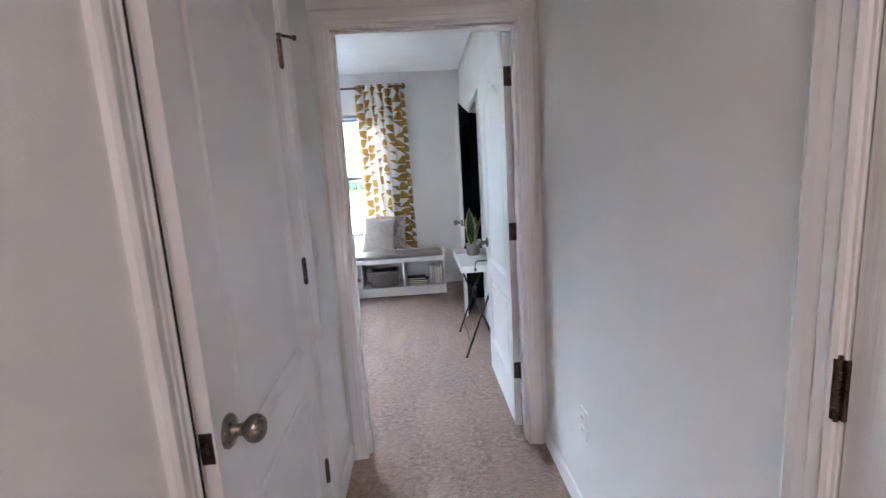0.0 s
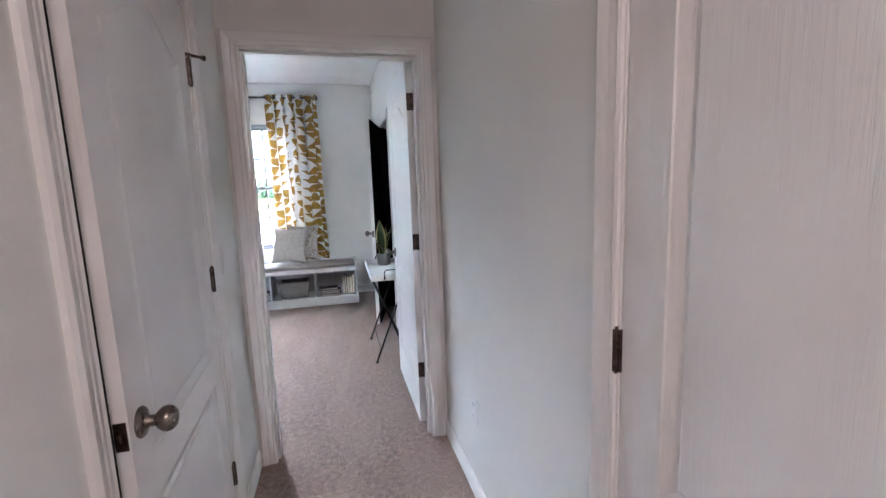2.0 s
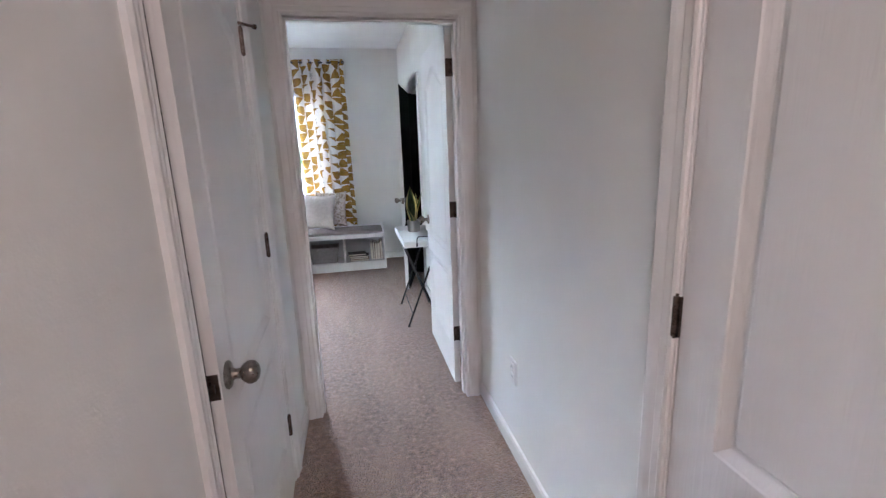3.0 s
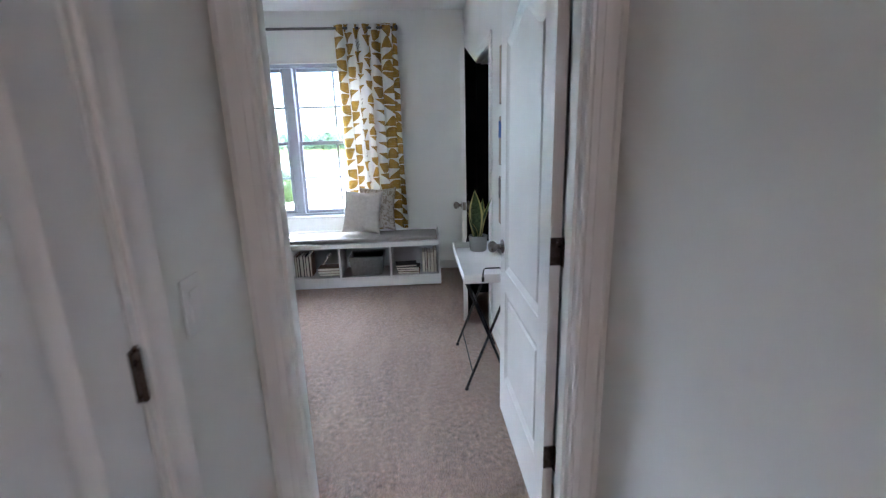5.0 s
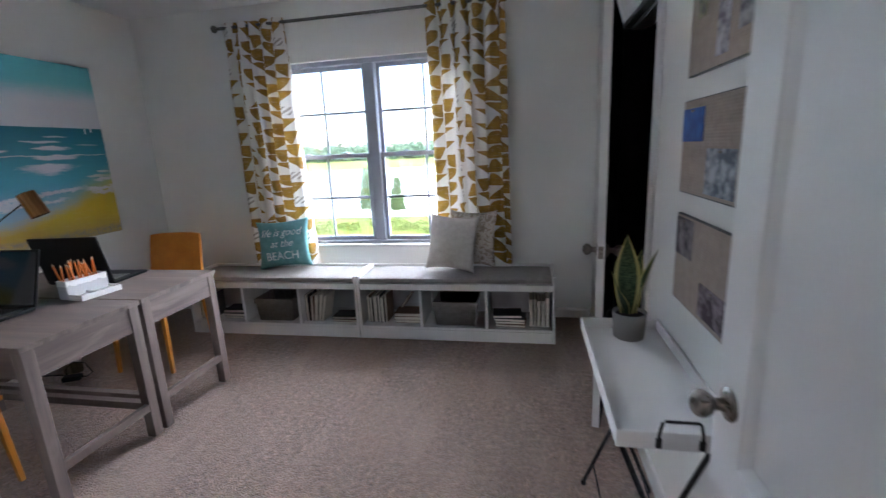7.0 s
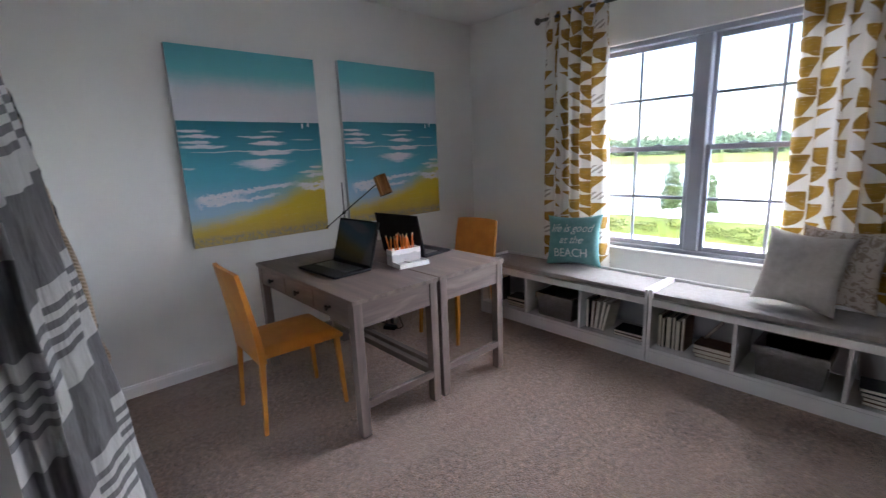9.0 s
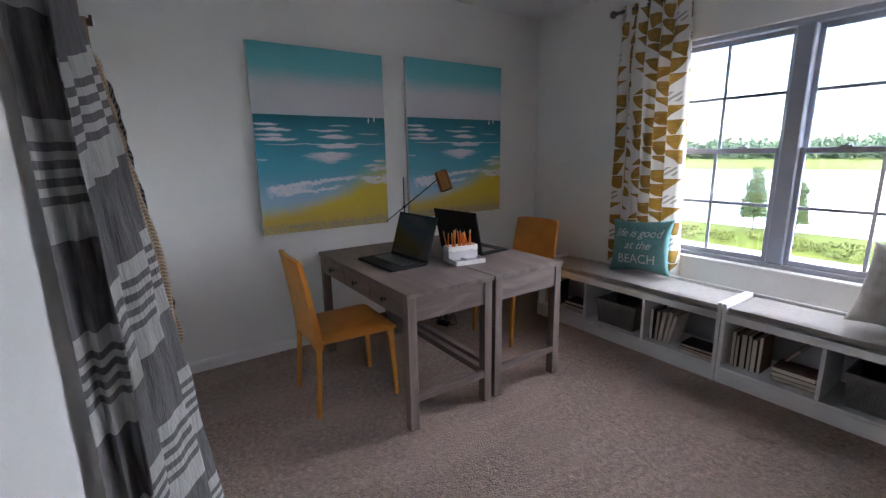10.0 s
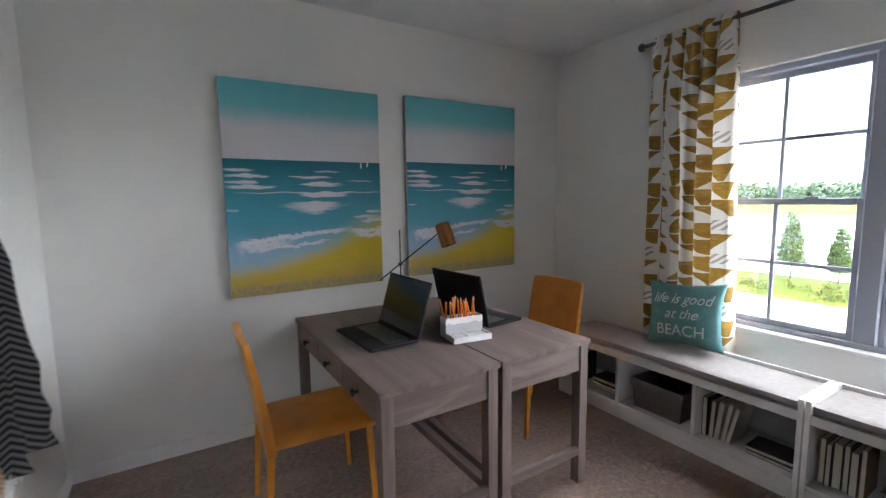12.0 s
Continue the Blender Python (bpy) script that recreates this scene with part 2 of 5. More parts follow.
def seascape(n, b):
    """A painted beach: pale sky, teal sea with foam, yellow sand. UV from 0 to 1 over the canvas."""
    uv = n.coord("UV")
    u, v, _ = n.xyz(uv)
    soft = n.math("SUBTRACT", n.noise(uv, 7, 4), 0.5)
    brush = n.math("SUBTRACT", n.noise(n.scaled(uv, (5, 40, 1)), 2.0, 4, 0.65), 0.5)
    rag = n.math("SUBTRACT", n.noise(n.scaled(uv, (9, 16, 1)), 2.4, 6, 0.75), 0.5)
    wv = n.math("ADD", v, n.math("MULTIPLY", soft, 0.03))
    c_sky = n.mix(n.span(n.math("ADD", wv, n.math("MULTIPLY", brush, 0.03)), 0.77, 0.90, smooth=True), (0.60, 0.60, 0.63), (0.15, 0.50, 0.54))
    c_sky = n.mix(n.span(wv, 0.90, 1.0, 0, 0.6), c_sky, (0.10, 0.42, 0.50))
    c_sea = n.mix(n.span(n.math("ADD", wv, n.math("MULTIPLY", brush, 0.05)), 0.36, 0.63), (0.075, 0.36, 0.47), (0.005, 0.15, 0.20))
    c_sea = n.mix(n.span(wv, 0.36, 0.16, 0, 1, True), c_sea, (0.30, 0.47, 0.66))
    horizon = n.math("GREATER_THAN", v, n.math("SUBTRACT", 0.643, n.math("MULTIPLY", soft, 0.004)))
    c = n.mix(horizon, c_sea, c_sky)
    # two small white sails on the horizon
    for at, top in ((0.86, 0.613), (0.908, 0.622)):
        m_ = n.math("MULTIPLY", n.math("LESS_THAN", n.math("ABSOLUTE", n.math("SUBTRACT", u, at)), 0.005), n.math("LESS_THAN", n.math("ABSOLUTE", n.math("SUBTRACT", v, top + 0.012)), 0.014))
        c = n.mix(m_, c, (0.75, 0.75, 0.78))
    foam = (0.70, 0.68, 0.71)
    # strokes of foam far out: middle, half length, half height, strength
    for cu_, cv, ru, rv, f in ((0.08, 0.592, 0.10, 0.008, 0.85), (0.12, 0.566, 0.13, 0.011, 0.9), (0.09, 0.536, 0.11, 0.009, 0.8), (0.15, 0.514, 0.15, 0.011, 0.9), (0.62, 0.592, 0.09, 0.005, 0.6),
                               (0.52, 0.563, 0.15, 0.008, 0.8), (0.58, 0.528, 0.14, 0.014, 0.95), (0.60, 0.478, 0.18, 0.015, 0.95), (0.55, 0.487, 0.55, 0.004, 0.7),
                               (0.85, 0.545, 0.09, 0.005, 0.45), (0.04, 0.408, 0.05, 0.006, 0.5), (0.94, 0.388, 0.06, 0.008, 0.75), (0.90, 0.362, 0.11, 0.009, 0.75)):
        ex = n.math("DIVIDE", n.math("SUBTRACT", u, cu_), ru)
        ey = n.math("DIVIDE", n.math("SUBTRACT", n.math("ADD", v, n.math("MULTIPLY", soft, 0.02)), cv), rv)
        e = n.math("ADD", n.math("ADD", n.math("MULTIPLY", ex, ex), n.math("MULTIPLY", ey, ey)), n.math("MULTIPLY", brush, 2.6))
        c = n.mix(n.span(e, 0.25, 1.2, f, 0.0, True), c, foam)
    # the broad breaker: flat above, drawn to a point below
    ex = n.math("DIVIDE", n.math("SUBTRACT", u, 0.53), 0.20)
    ey = n.math("DIVIDE", n.math("SUBTRACT", v, 0.432), n.math("ADD", 0.016, n.math("MULTIPLY", n.math("LESS_THAN", v, 0.432), 0.04)))
    e = n.math("ADD", n.math("ADD", n.math("ABSOLUTE", ex), n.math("MULTIPLY", ey, ey)), n.math("MULTIPLY", brush, 1.4))
    c = n.mix(n.span(e, 0.35, 1.15, 0.95, 0.0, True), c, foam)
    # sand rising to the right, green where it meets the water
    shore = n.math("ADD", 0.115, n.math("MULTIPLY", n.math("POWER", u, 1.7), 0.20))
    shore = n.math("ADD", shore, n.math("ADD", n.math("MULTIPLY", soft, 0.05), n.math("MULTIPLY", brush, 0.05)))
    wet = n.math("MULTIPLY", n.span(n.math("SUBTRACT", v, shore), 0.0, 0.13, 1, 0, True), n.span(u, 0.45, 0.85, 0.1, 0.75, True))
    c = n.mix(wet, c, (0.40, 0.47, 0.13))
    sand = n.mix(n.span(n.math("ADD", v, n.math("MULTIPLY", soft, 0.1)), 0.04, 0.17, smooth=True), (0.50, 0.35, 0.05), (0.62, 0.46, 0.012))
    sand = n.mix(n.span(n.math("ADD", brush, n.math("MULTIPLY", rag, 0.6)), 0.05, 0.4, 0, 0.35), sand, (0.66, 0.58, 0.28))
    c = n.mix(n.span(n.math("SUBTRACT", v, shore), -0.05, 0.05, 1, 0, True), c, sand)
    # two ragged lines of surf, and spray over the sand
    for base, rise, wide, u0, u1, f in ((0.252, 0.06, 0.015, 0.03, 0.80, 0.9), (0.238, 0.02, 0.03, 0.02, 0.42, 0.85), (0.205, 0.06, 0.01, 0.12, 0.66, 0.85), (0.285, 0.0, 0.016, 0.74, 1.1, 0.9), (0.262, 0.0, 0.013, 0.78, 1.1, 0.9), (0.335, 0.0, 0.012, 0.82, 1.1, 0.7)):
        line = n.math("ADD", base, n.math("ADD", n.math("MULTIPLY", u, rise), n.math("MULTIPLY", soft, 0.05)))
        off = n.math("DIVIDE", n.math("ABSOLUTE", n.math("SUBTRACT", v, line)), wide)
        e = n.math("ADD", off, n.math("MULTIPLY", rag, 5.0))
        ends = n.math("MULTIPLY", n.span(u, u0, u0 + 0.08, smooth=True), n.span(u, u1 - 0.14, u1, 1, 0, True))
        c = n.mix(n.math("MULTIPLY", n.span(e, 0.45, 1.0, f, 0.0, True), ends), c, (0.72, 0.71, 0.74))
    # pebbles at the foot
    peb = n.noise(uv, 45, 3, 0.8)
    c = n.mix(n.math("MULTIPLY", n.span(n.math("ADD", v, n.math("MULTIPLY", soft, 0.03)), 0.035, 0.06, 1, 0), n.span(peb, 0.42, 0.58, 0.15, 0.95)), c, (0.27, 0.25, 0.19))
    n.put(b.inputs["Base Color"], c)
    b.inputs["Roughness"].default_value = 0.6
    n.bump(b, n.math("ADD", n.noise(n.scaled(uv, (260, 340, 1)), 1.0, 3), n.math("MULTIPLY", brush, 0.8)), 0.25, 0.001)


WALL = mat("wall_paint", painted((0.82, 0.815, 0.785), 0.25, 160, 0.04, (0.85, 0.95)))
CEIL = mat("ceiling_paint", painted((0.87, 0.87, 0.86), 0.5, 55, 0.04, (0.88, 0.96)))
TRIM = mat("trim_paint", painted((0.80, 0.79, 0.775), 0.05, 30, 0.02), 0.4)
DOOR = mat("door_paint", door_paint)
CARPET = mat("carpet_pile", carpet, 0.95)
WOOD, WOOD_Y, WOOD_Z = (mat("greywashed_wood", washed_wood(k)) for k in range(3))
LEATHER = mat("mustard_leather", leather, 0.42)
NICKEL = mat("satin_nickel", metal_wear((0.21, 0.185, 0.16), (0.32, 0.285, 0.25)), 0.3, 1.0)
BRONZE = mat("dark_bronze", metal_wear((0.075, 0.055, 0.045), (0.13, 0.10, 0.085)), 0.35, 1.0)
GUNMETAL = mat("brushed_gunmetal", metal_wear((0.10, 0.096, 0.09), (0.17, 0.162, 0.152)), 0.35, 1.0)
BRASS = mat("aged_brass", brushed_brass, 0.22, 1.0, (0.27, 0.13, 0.045))
IRON = mat("black_iron", metal_wear((0.012, 0.012, 0.013), (0.03, 0.03, 0.03)), 0.5, 0.3)
BLACK = mat("black_plastic", painted((0.012, 0.012, 0.013), 0.1, 200, 0.04, (0.7, 0.8)))
SCREEN = mat("dark_glass_screen", painted((0.006, 0.007, 0.007), 0.0, 5, 0.04, (0.06, 0.1)))
WHITE = mat("white_lacquer", painted((0.78, 0.77, 0.76), 0.04, 40, 0.02), 0.35)
# white vinyl darkened to grey-blue: its backlit tone is in the colour
VINYL = mat("backlit_vinyl", painted((0.38, 0.41, 0.49), 0.04, 40, 0.02), 0.35)
CURTAIN = mat("printed_cotton", printed_curtain)
CANVAS = mat("painted_canvas", seascape)
CUSHION = mat("grey_beige_linen", cloth((0.28, 0.258, 0.24), (0.345, 0.318, 0.30)))
# near-black puts the closet's shade into interior, hinge jamb and door face
DARKNESS = mat("closet_shade_black", painted((0.01, 0.01, 0.011), 0.1, 60, 0.04, (0.85, 0.95)))

# ---- mesh helpers ----


def thing(name, label, category, at=(0, 0, 0), rz=0.0, group="", kind=""):
    ob = new(name)
    ob.empty_display_size = 0.1
    ob.matrix_world = pose(*at, 0, 0, rz)
    return tagged(ob, label, category, group, kind)


def mesh(name, bm, material, smooth=False, angle=40):
    bmesh.ops.recalc_face_normals(bm, faces=bm.faces)
    me = bpy.data.meshes.new(name)
    bm.to_mesh(me)
    bm.free()
    me.materials.append(material)
    if smooth:
        me.shade_smooth()
        me.set_sharp_from_angle(angle=radians(angle))
    return me


def part(name, bm, material, parent, label="", smooth=False, angle=40):
    ob = new(name, bm if isinstance(bm, bpy.types.Mesh) else mesh(name, bm, material, smooth, angle))
    ob.parent = parent
    return tagged(ob, label)


def solid(name, bm, material, label="", category="", group="", kind="", smooth=False, angle=40):
    return tagged(new(name, mesh(name, bm, material, smooth, angle)), label, category, group, kind)


def box(lo, hi, bevel=0.0, bm=None, seg=2):
    bm = bm or bmesh.new()
    x0, y0, z0 = lo
    x1, y1, z1 = hi
    vs = [bm.verts.new((x, y, z)) for z in (z0, z1) for x, y in ((x0, y0), (x1, y0), (x1, y1), (x0, y1))]
    fs = [bm.faces.new([vs[i] for i in f]) for f in ((3, 2, 1, 0), (4, 5, 6, 7), (0, 1, 5, 4), (1, 2, 6, 5), (2, 3, 7, 6), (3, 0, 4, 7))]
    if bevel:
        es = list({e for f in fs for e in f.edges})
        bmesh.ops.bevel(bm, geom=es, offset=bevel, segments=seg, affect="EDGES", profile=0.6)
    return bm


def rod(a, b, r, bm=None, n=12, r2=None, caps=True):
    bm = bm or bmesh.new()
    a, b = Vector(a), Vector(b)
    d = b - a
    q = d.to_track_quat("Z", "Y").to_matrix()
    rings = []
    for p, rr in ((a, r), (b, r if r2 is None else r2)):
        rings.append([bm.verts.new(p + q @ Vector((rr * math.cos(k * math.tau / n), rr * math.sin(k * math.tau / n), 0))) for k in range(n)])
    for k in range(n):
        bm.faces.new((rings[0][k], rings[0][(k + 1) % n], rings[1][(k + 1) % n], rings[1][k]))
    if caps:
        bm.faces.new(rings[0][::-1])
        bm.faces.new(rings[1])
    return bm


def lathe(profile, at=(0, 0, 0), axis=(0, 0, 1), bm=None, n=24):
    """profile: (radius, height) along axis."""
    bm = bm or bmesh.new()
    q = Vector(axis).to_track_quat("Z", "Y").to_matrix()
    rings = []
    for r, h in profile:
        r = max(r, 0.0002)
        rings.append([bm.verts.new(Vector(at) + q @ Vector((r * math.cos(k * math.tau / n), r * math.sin(k * math.tau / n), h))) for k in range(n)])
    for a, b in zip(rings, rings[1:]):
        for k in range(n):
            bm.faces.new((a[k], a[(k + 1) % n], b[(k + 1) % n], b[k]))
    bm.faces.new(rings[0][::-1])
    bm.faces.new(rings[-1])
    return bm


def tube(points, r, bm=None, n=8):
    bm = bm or bmesh.new()
    ps = [Vector(p) for p in points]
    rings = []
    for i, p in enumerate(ps):
        d = (ps[min(i + 1, len(ps) - 1)] - ps[max(i - 1, 0)]).normalized()
        side = d.cross(Vector((0.13, 0.21, 0.97)) if abs(d.z) < 0.9 else Vector((1, 0.1, 0))).normalized()
        up = side.cross(d)
        rings.append([bm.verts.new(p + r * (math.cos(k * math.tau / n) * side + math.sin(k * math.tau / n) * up)) for k in range(n)])
    for a, b in zip(rings, rings[1:]):
        for k in range(n):
            bm.faces.new((a[k], a[(k + 1) % n], b[(k + 1) % n], b[k]))
    bm.faces.new(rings[0][::-1])
    bm.faces.new(rings[-1])
    return bm


def sheet(nu, nv, place, thick=0.0, uv=None, bm=None):
    """A grid of nu x nv quads at place(s, t), s and t from 0 to 1; uv(s, t) for its cloth coordinates."""
    bm = bm or bmesh.new()
    layer = bm.loops.layers.uv.verify()
    vs = [[bm.verts.new(place(i / nu, j / nv)) for i in range(nu + 1)] for j in range(nv + 1)]
    for j in range(nv):
        for i in range(nu):
            f = bm.faces.new((vs[j][i], vs[j][i + 1], vs[j + 1][i + 1], vs[j + 1][i]))
            for loop, (a, c) in zip(f.loops, ((i, j), (i + 1, j), (i + 1, j + 1), (i, j + 1))):
                loop[layer].uv = uv(a / nu, c / nv) if uv else (a / nu, c / nv)
    if thick:
        bmesh.ops.solidify(bm, geom=bm.faces[:], thickness=thick)
    return bm


# ---- large structure ----
CZ = 2.67
HL = -0.115          # hall walls
RL, RR = -3.045, 0.885          # room walls
YP, YQ = 2.315, 2.435           # partition between hall and room
YW = 5.965                      # window wall
T = 0.14


def wall(name, boxes, label="off-white painted wall with light texture"):
    bm = bmesh.new()
    for lo, hi in boxes:
        box(lo, hi, 0, bm)
    return solid(name, bm, WALL, label, "wall", kind="structure")


WX0, WX1, WZ0, WZ1 = -1.79, -0.037, 0.645, 2.195
wall("wall_north", [((RL - T, YW, -0.02), (WX0, YW + T, CZ)), ((WX1, YW, -0.02), (RR + T, YW + T, CZ)),
                    ((WX0, YW, -0.02), (WX1, YW + T, WZ0)), ((WX0, YW, WZ1), (WX1, YW + T, CZ))])
wall("wall_west", [((RL - T, YP, -0.02), (RL, YW, CZ))])
DX0, DX1, DZ = -0.04, 0.804, 2.045
wall("wall_south", [((RL, YP, -0.02), (DX0, YQ, CZ)), ((DX1, YP, -0.02), (RR, YQ, CZ)), ((DX0, YP, DZ), (DX1, YQ, CZ))])
CY0, CY1 = 4.36, 5.10           # dark doorway in the east wall
RY0, RY1 = -0.02, 0.816         # door in the hall's east wall
BACK = -1.6
wall("wall_east", [((RR, CY1, -0.02), (RR + T, YW, CZ)), ((RR, RY1, -0.02), (RR + T, CY0, CZ)), ((RR, BACK, -0.02), (RR + T, RY0, CZ)),
                   ((RR, CY0, 2.045), (RR + T, CY1, CZ)), ((RR, RY0, 2.045), (RR + T, RY1, CZ))])
LY0, LY1 = 1.006, 1.85           # door in the hall's west wall
wall("wall_hall_west", [((HL - T, LY1, -0.02), (HL, YP, CZ)), ((HL - T, BACK, -0.02), (HL, LY0, CZ)), ((HL - T, LY0, 2.045), (HL, LY1, CZ))])
# unseen board added to stop sky light leaking round the ajar door
wall("wall_behind_door", [((HL - T - 0.06, LY0 - 0.06, -0.02), (HL - T - 0.03, LY1 + 0.06, 2.1))])
wall("wall_hall_back", [((HL - T, BACK - T, -0.02), (RR + T, BACK, CZ))])
# closet box coloured near-black to stand for the unlit space behind the doorway
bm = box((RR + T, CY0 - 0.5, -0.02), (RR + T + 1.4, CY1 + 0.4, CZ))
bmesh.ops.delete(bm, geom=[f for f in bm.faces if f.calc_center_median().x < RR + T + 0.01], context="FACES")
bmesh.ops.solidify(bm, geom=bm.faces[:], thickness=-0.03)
solid("wall_closet", bm, DARKNESS, "closet interior coloured near-black as unlit space behind the doorway", "closet", kind="structure")
bm = bmesh.new()
plan = [(RL - T, YP), (HL - T - 0.1, YP), (HL - T - 0.1, BACK - T), (RR + T, BACK - T), (RR + T, CY0 - 0.5), (RR + T + 1.4, CY0 - 0.5), (RR + T + 1.4, CY1 + 0.4), (RR + T, CY1 + 0.4), (RR + T, YW + T), (RL - T, YW + T)]
face = bm.faces.new([bm.verts.new((x, y, -0.2)) for x, y in plan])
up = bmesh.ops.extrude_face_region(bm, geom=[face])["geom"]
bmesh.ops.translate(bm, vec=(0, 0, 0.2), verts=[q for q in up if isinstance(q, bmesh.types.BMVert)])
bmesh.ops.recalc_face_normals(bm, faces=bm.faces)
solid("floor", bm, CARPET, "beige textured cut-pile carpet", "carpet", kind="structure")
solid("ceiling", box((RL - T, BACK - T, CZ), (RR + T, YW + T, CZ + 0.15)), CEIL, "white textured ceiling", "ceiling", kind="structure")
# added out of view to keep steep sky light off the bench
solid("roof_eave", box((RL - T, YW + T, CZ + 0.02), (RR + T, YW + T + 0.5, CZ + 0.15), 0.005), TRIM, "unseen white eave added to block steep sky light", "roof", kind="structure")


def baseboard(a, b, out):
    """Skirting along the wall from a to b, out its way into the room."""
    a, b, o = Vector((*a, 0)), Vector((*b, 0)), Vector((*out, 0))
    prof = [(0, 0.0), (0.013, 0.0), (0.013, 0.062), (0.009, 0.072), (0.009, 0.078), (0.0, 0.082)]
    bm = bmesh.new()
    ra, rb = ([bm.verts.new(p + o * d + Vector((0, 0, h))) for d, h in prof] for p in (a, b))
    for k in range(len(prof)):
        j = (k + 1) % len(prof)
        bm.faces.new((ra[k], ra[j], rb[j], rb[k]))
    bm.faces.new(ra)
    bm.faces.new(rb[::-1])
    return solid("baseboard", bm, TRIM, "white moulded baseboard along the wall", "baseboard", kind="structure")


def casing(name, along, c0, c1, top, face, out, w=0.075):
    """Moulded casing round an opening. along: 'x' or 'y'; c0, c1 its sides; face the wall plane; out +1 or -1 off it."""
    prof = [(0.0, 0.0), (0.0, 0.009), (0.007, 0.0125), (0.014, 0.0095), (0.03, 0.0125), (0.034, 0.0105), (0.05, 0.0155), (0.064, 0.018), (w, 0.012), (w, 0.0)]
    bm = bmesh.new()

    def place(u, z, d):
        p = (u, face + out * d, z) if along == "x" else (face + out * d, u, z)
        return bm.verts.new(p)
    rows = []
    for o, d in prof:
        rows.append([place(c0 - o, 0.0, d), place(c0 - o, top + o, d), place(c1 + o, top + o, d), place(c1 + o, 0.0, d)])
    for a, b in zip(rows, rows[1:]):
        for k in range(3):
            bm.faces.new((a[k], a[k + 1], b[k + 1], b[k]))
    return solid(name, bm, TRIM, "white painted moulded door casing", "trim", kind="structure")


def jamb(name, along, c0, c1, top, f0, f1, stop, far_side=True):
    """Lining boards of an opening between the wall faces f0 and f1, with a stop strip."""
    bm = bmesh.new()

    def b(u0, u1, v0, v1, z0, z1):
        if along == "x":
            box((u0, v0, z0), (u1, v1, z1), 0.001, bm, 1)
        else:
            box((v0, u0, z0), (v1, u1, z1), 0.001, bm, 1)
    th = 0.014
    b(c0, c0 + th, f0 - 0.002, f1 + 0.002, 0, top)
    if far_side:
        b(c1 - th, c1, f0 - 0.002, f1 + 0.002, 0, top)
    b(c0 + th, c1 - th, f0 - 0.002, f1 + 0.002, top - th, top)
    s0, s1 = stop
    b(c0 + th, c0 + th + 0.011, s0, s1, 0, top - th)
    if far_side:
        b(c1 - th - 0.011, c1 - th, s0, s1, 0, top - th)
    b(c0 + th + 0.011, c1 - th - 0.011, s0, s1, top - th - 0.011, top - th)
    return solid(name, bm, TRIM, "white painted door jamb", "trim", kind="structure")


casing("trim_door", "x", DX0 + 0.012, DX1 - 0.012, DZ - 0.008, YP, -1)
casing("trim_door", "x", DX0 + 0.012, DX1 - 0.012, DZ - 0.008, YQ, 1)
jamb("trim_jamb", "x", DX0, DX1, DZ, YP, YQ, (YP + 0.03, YQ - 0.04))
casing("trim_door", "y", LY0 - 0.012, LY1 + 0.004, 2.05, HL, 1)
jamb("trim_jamb", "y", LY0, LY1, 2.045, HL - T, HL, (HL - T + 0.03, HL - 0.04))
casing("trim_door", "y", RY0 + 0.008, RY1 - 0.008, 2.04, RR, -1)
jamb("trim_jamb", "y", RY0, RY1, 2.045, RR, RR + T, (RR + 0.04, RR + T - 0.03))
casing("trim_door", "y", CY0 + 0.008, CY1 - 0.008, 2.04, RR, -1)
jamb("trim_jamb", "y", CY0, CY1, 2.045, RR, RR + T, (RR + 0.04, RR + T - 0.03), False)
# far jamb board coloured black for the shade it lies in
solid("trim_jamb", box((RR + 0.004, CY1 - 0.014, 0.0), (RR + T + 0.002, CY1, 2.031), 0.001, seg=1), DARKNESS, "hinge side of a closet jamb, coloured black as shade", "trim", kind="structure")
baseboard((HL, YP), (HL, LY1 + 0.069), (1, 0))
baseboard((HL, LY0 - 0.069), (HL, BACK), (1, 0))
baseboard((RR, RY1 + 0.069), (RR, YP), (-1, 0))
baseboard((RR, YQ), (RR, CY0 - 0.069), (-1, 0))
baseboard((RR, CY1 + 0.069), (RR, YW), (-1, 0))
baseboard((RL, YW), (RL, YQ), (1, 0))
baseboard((RR - 0.013, YW), (RL + 0.013, YW), (0, -1))
baseboard((DX0 - 0.069, YQ), (RL + 0.013, YQ), (0, 1))

# ---- doors ----


def outline(x0, x1, z0, z1, rise, inset, n=14):
    """Outline of a door panel with an eyebrow-arched head, drawn in by inset."""
    a, b = x0 + inset, x1 - inset
    pts = [(a, z0 + inset), (b, z0 + inset)]
    for k in range(n + 1):
        u = k / n
        pts.append((b + (a - b) * u, z1 - inset + rise * 0.5 * (1 - math.cos(math.tau * u))))
    return pts


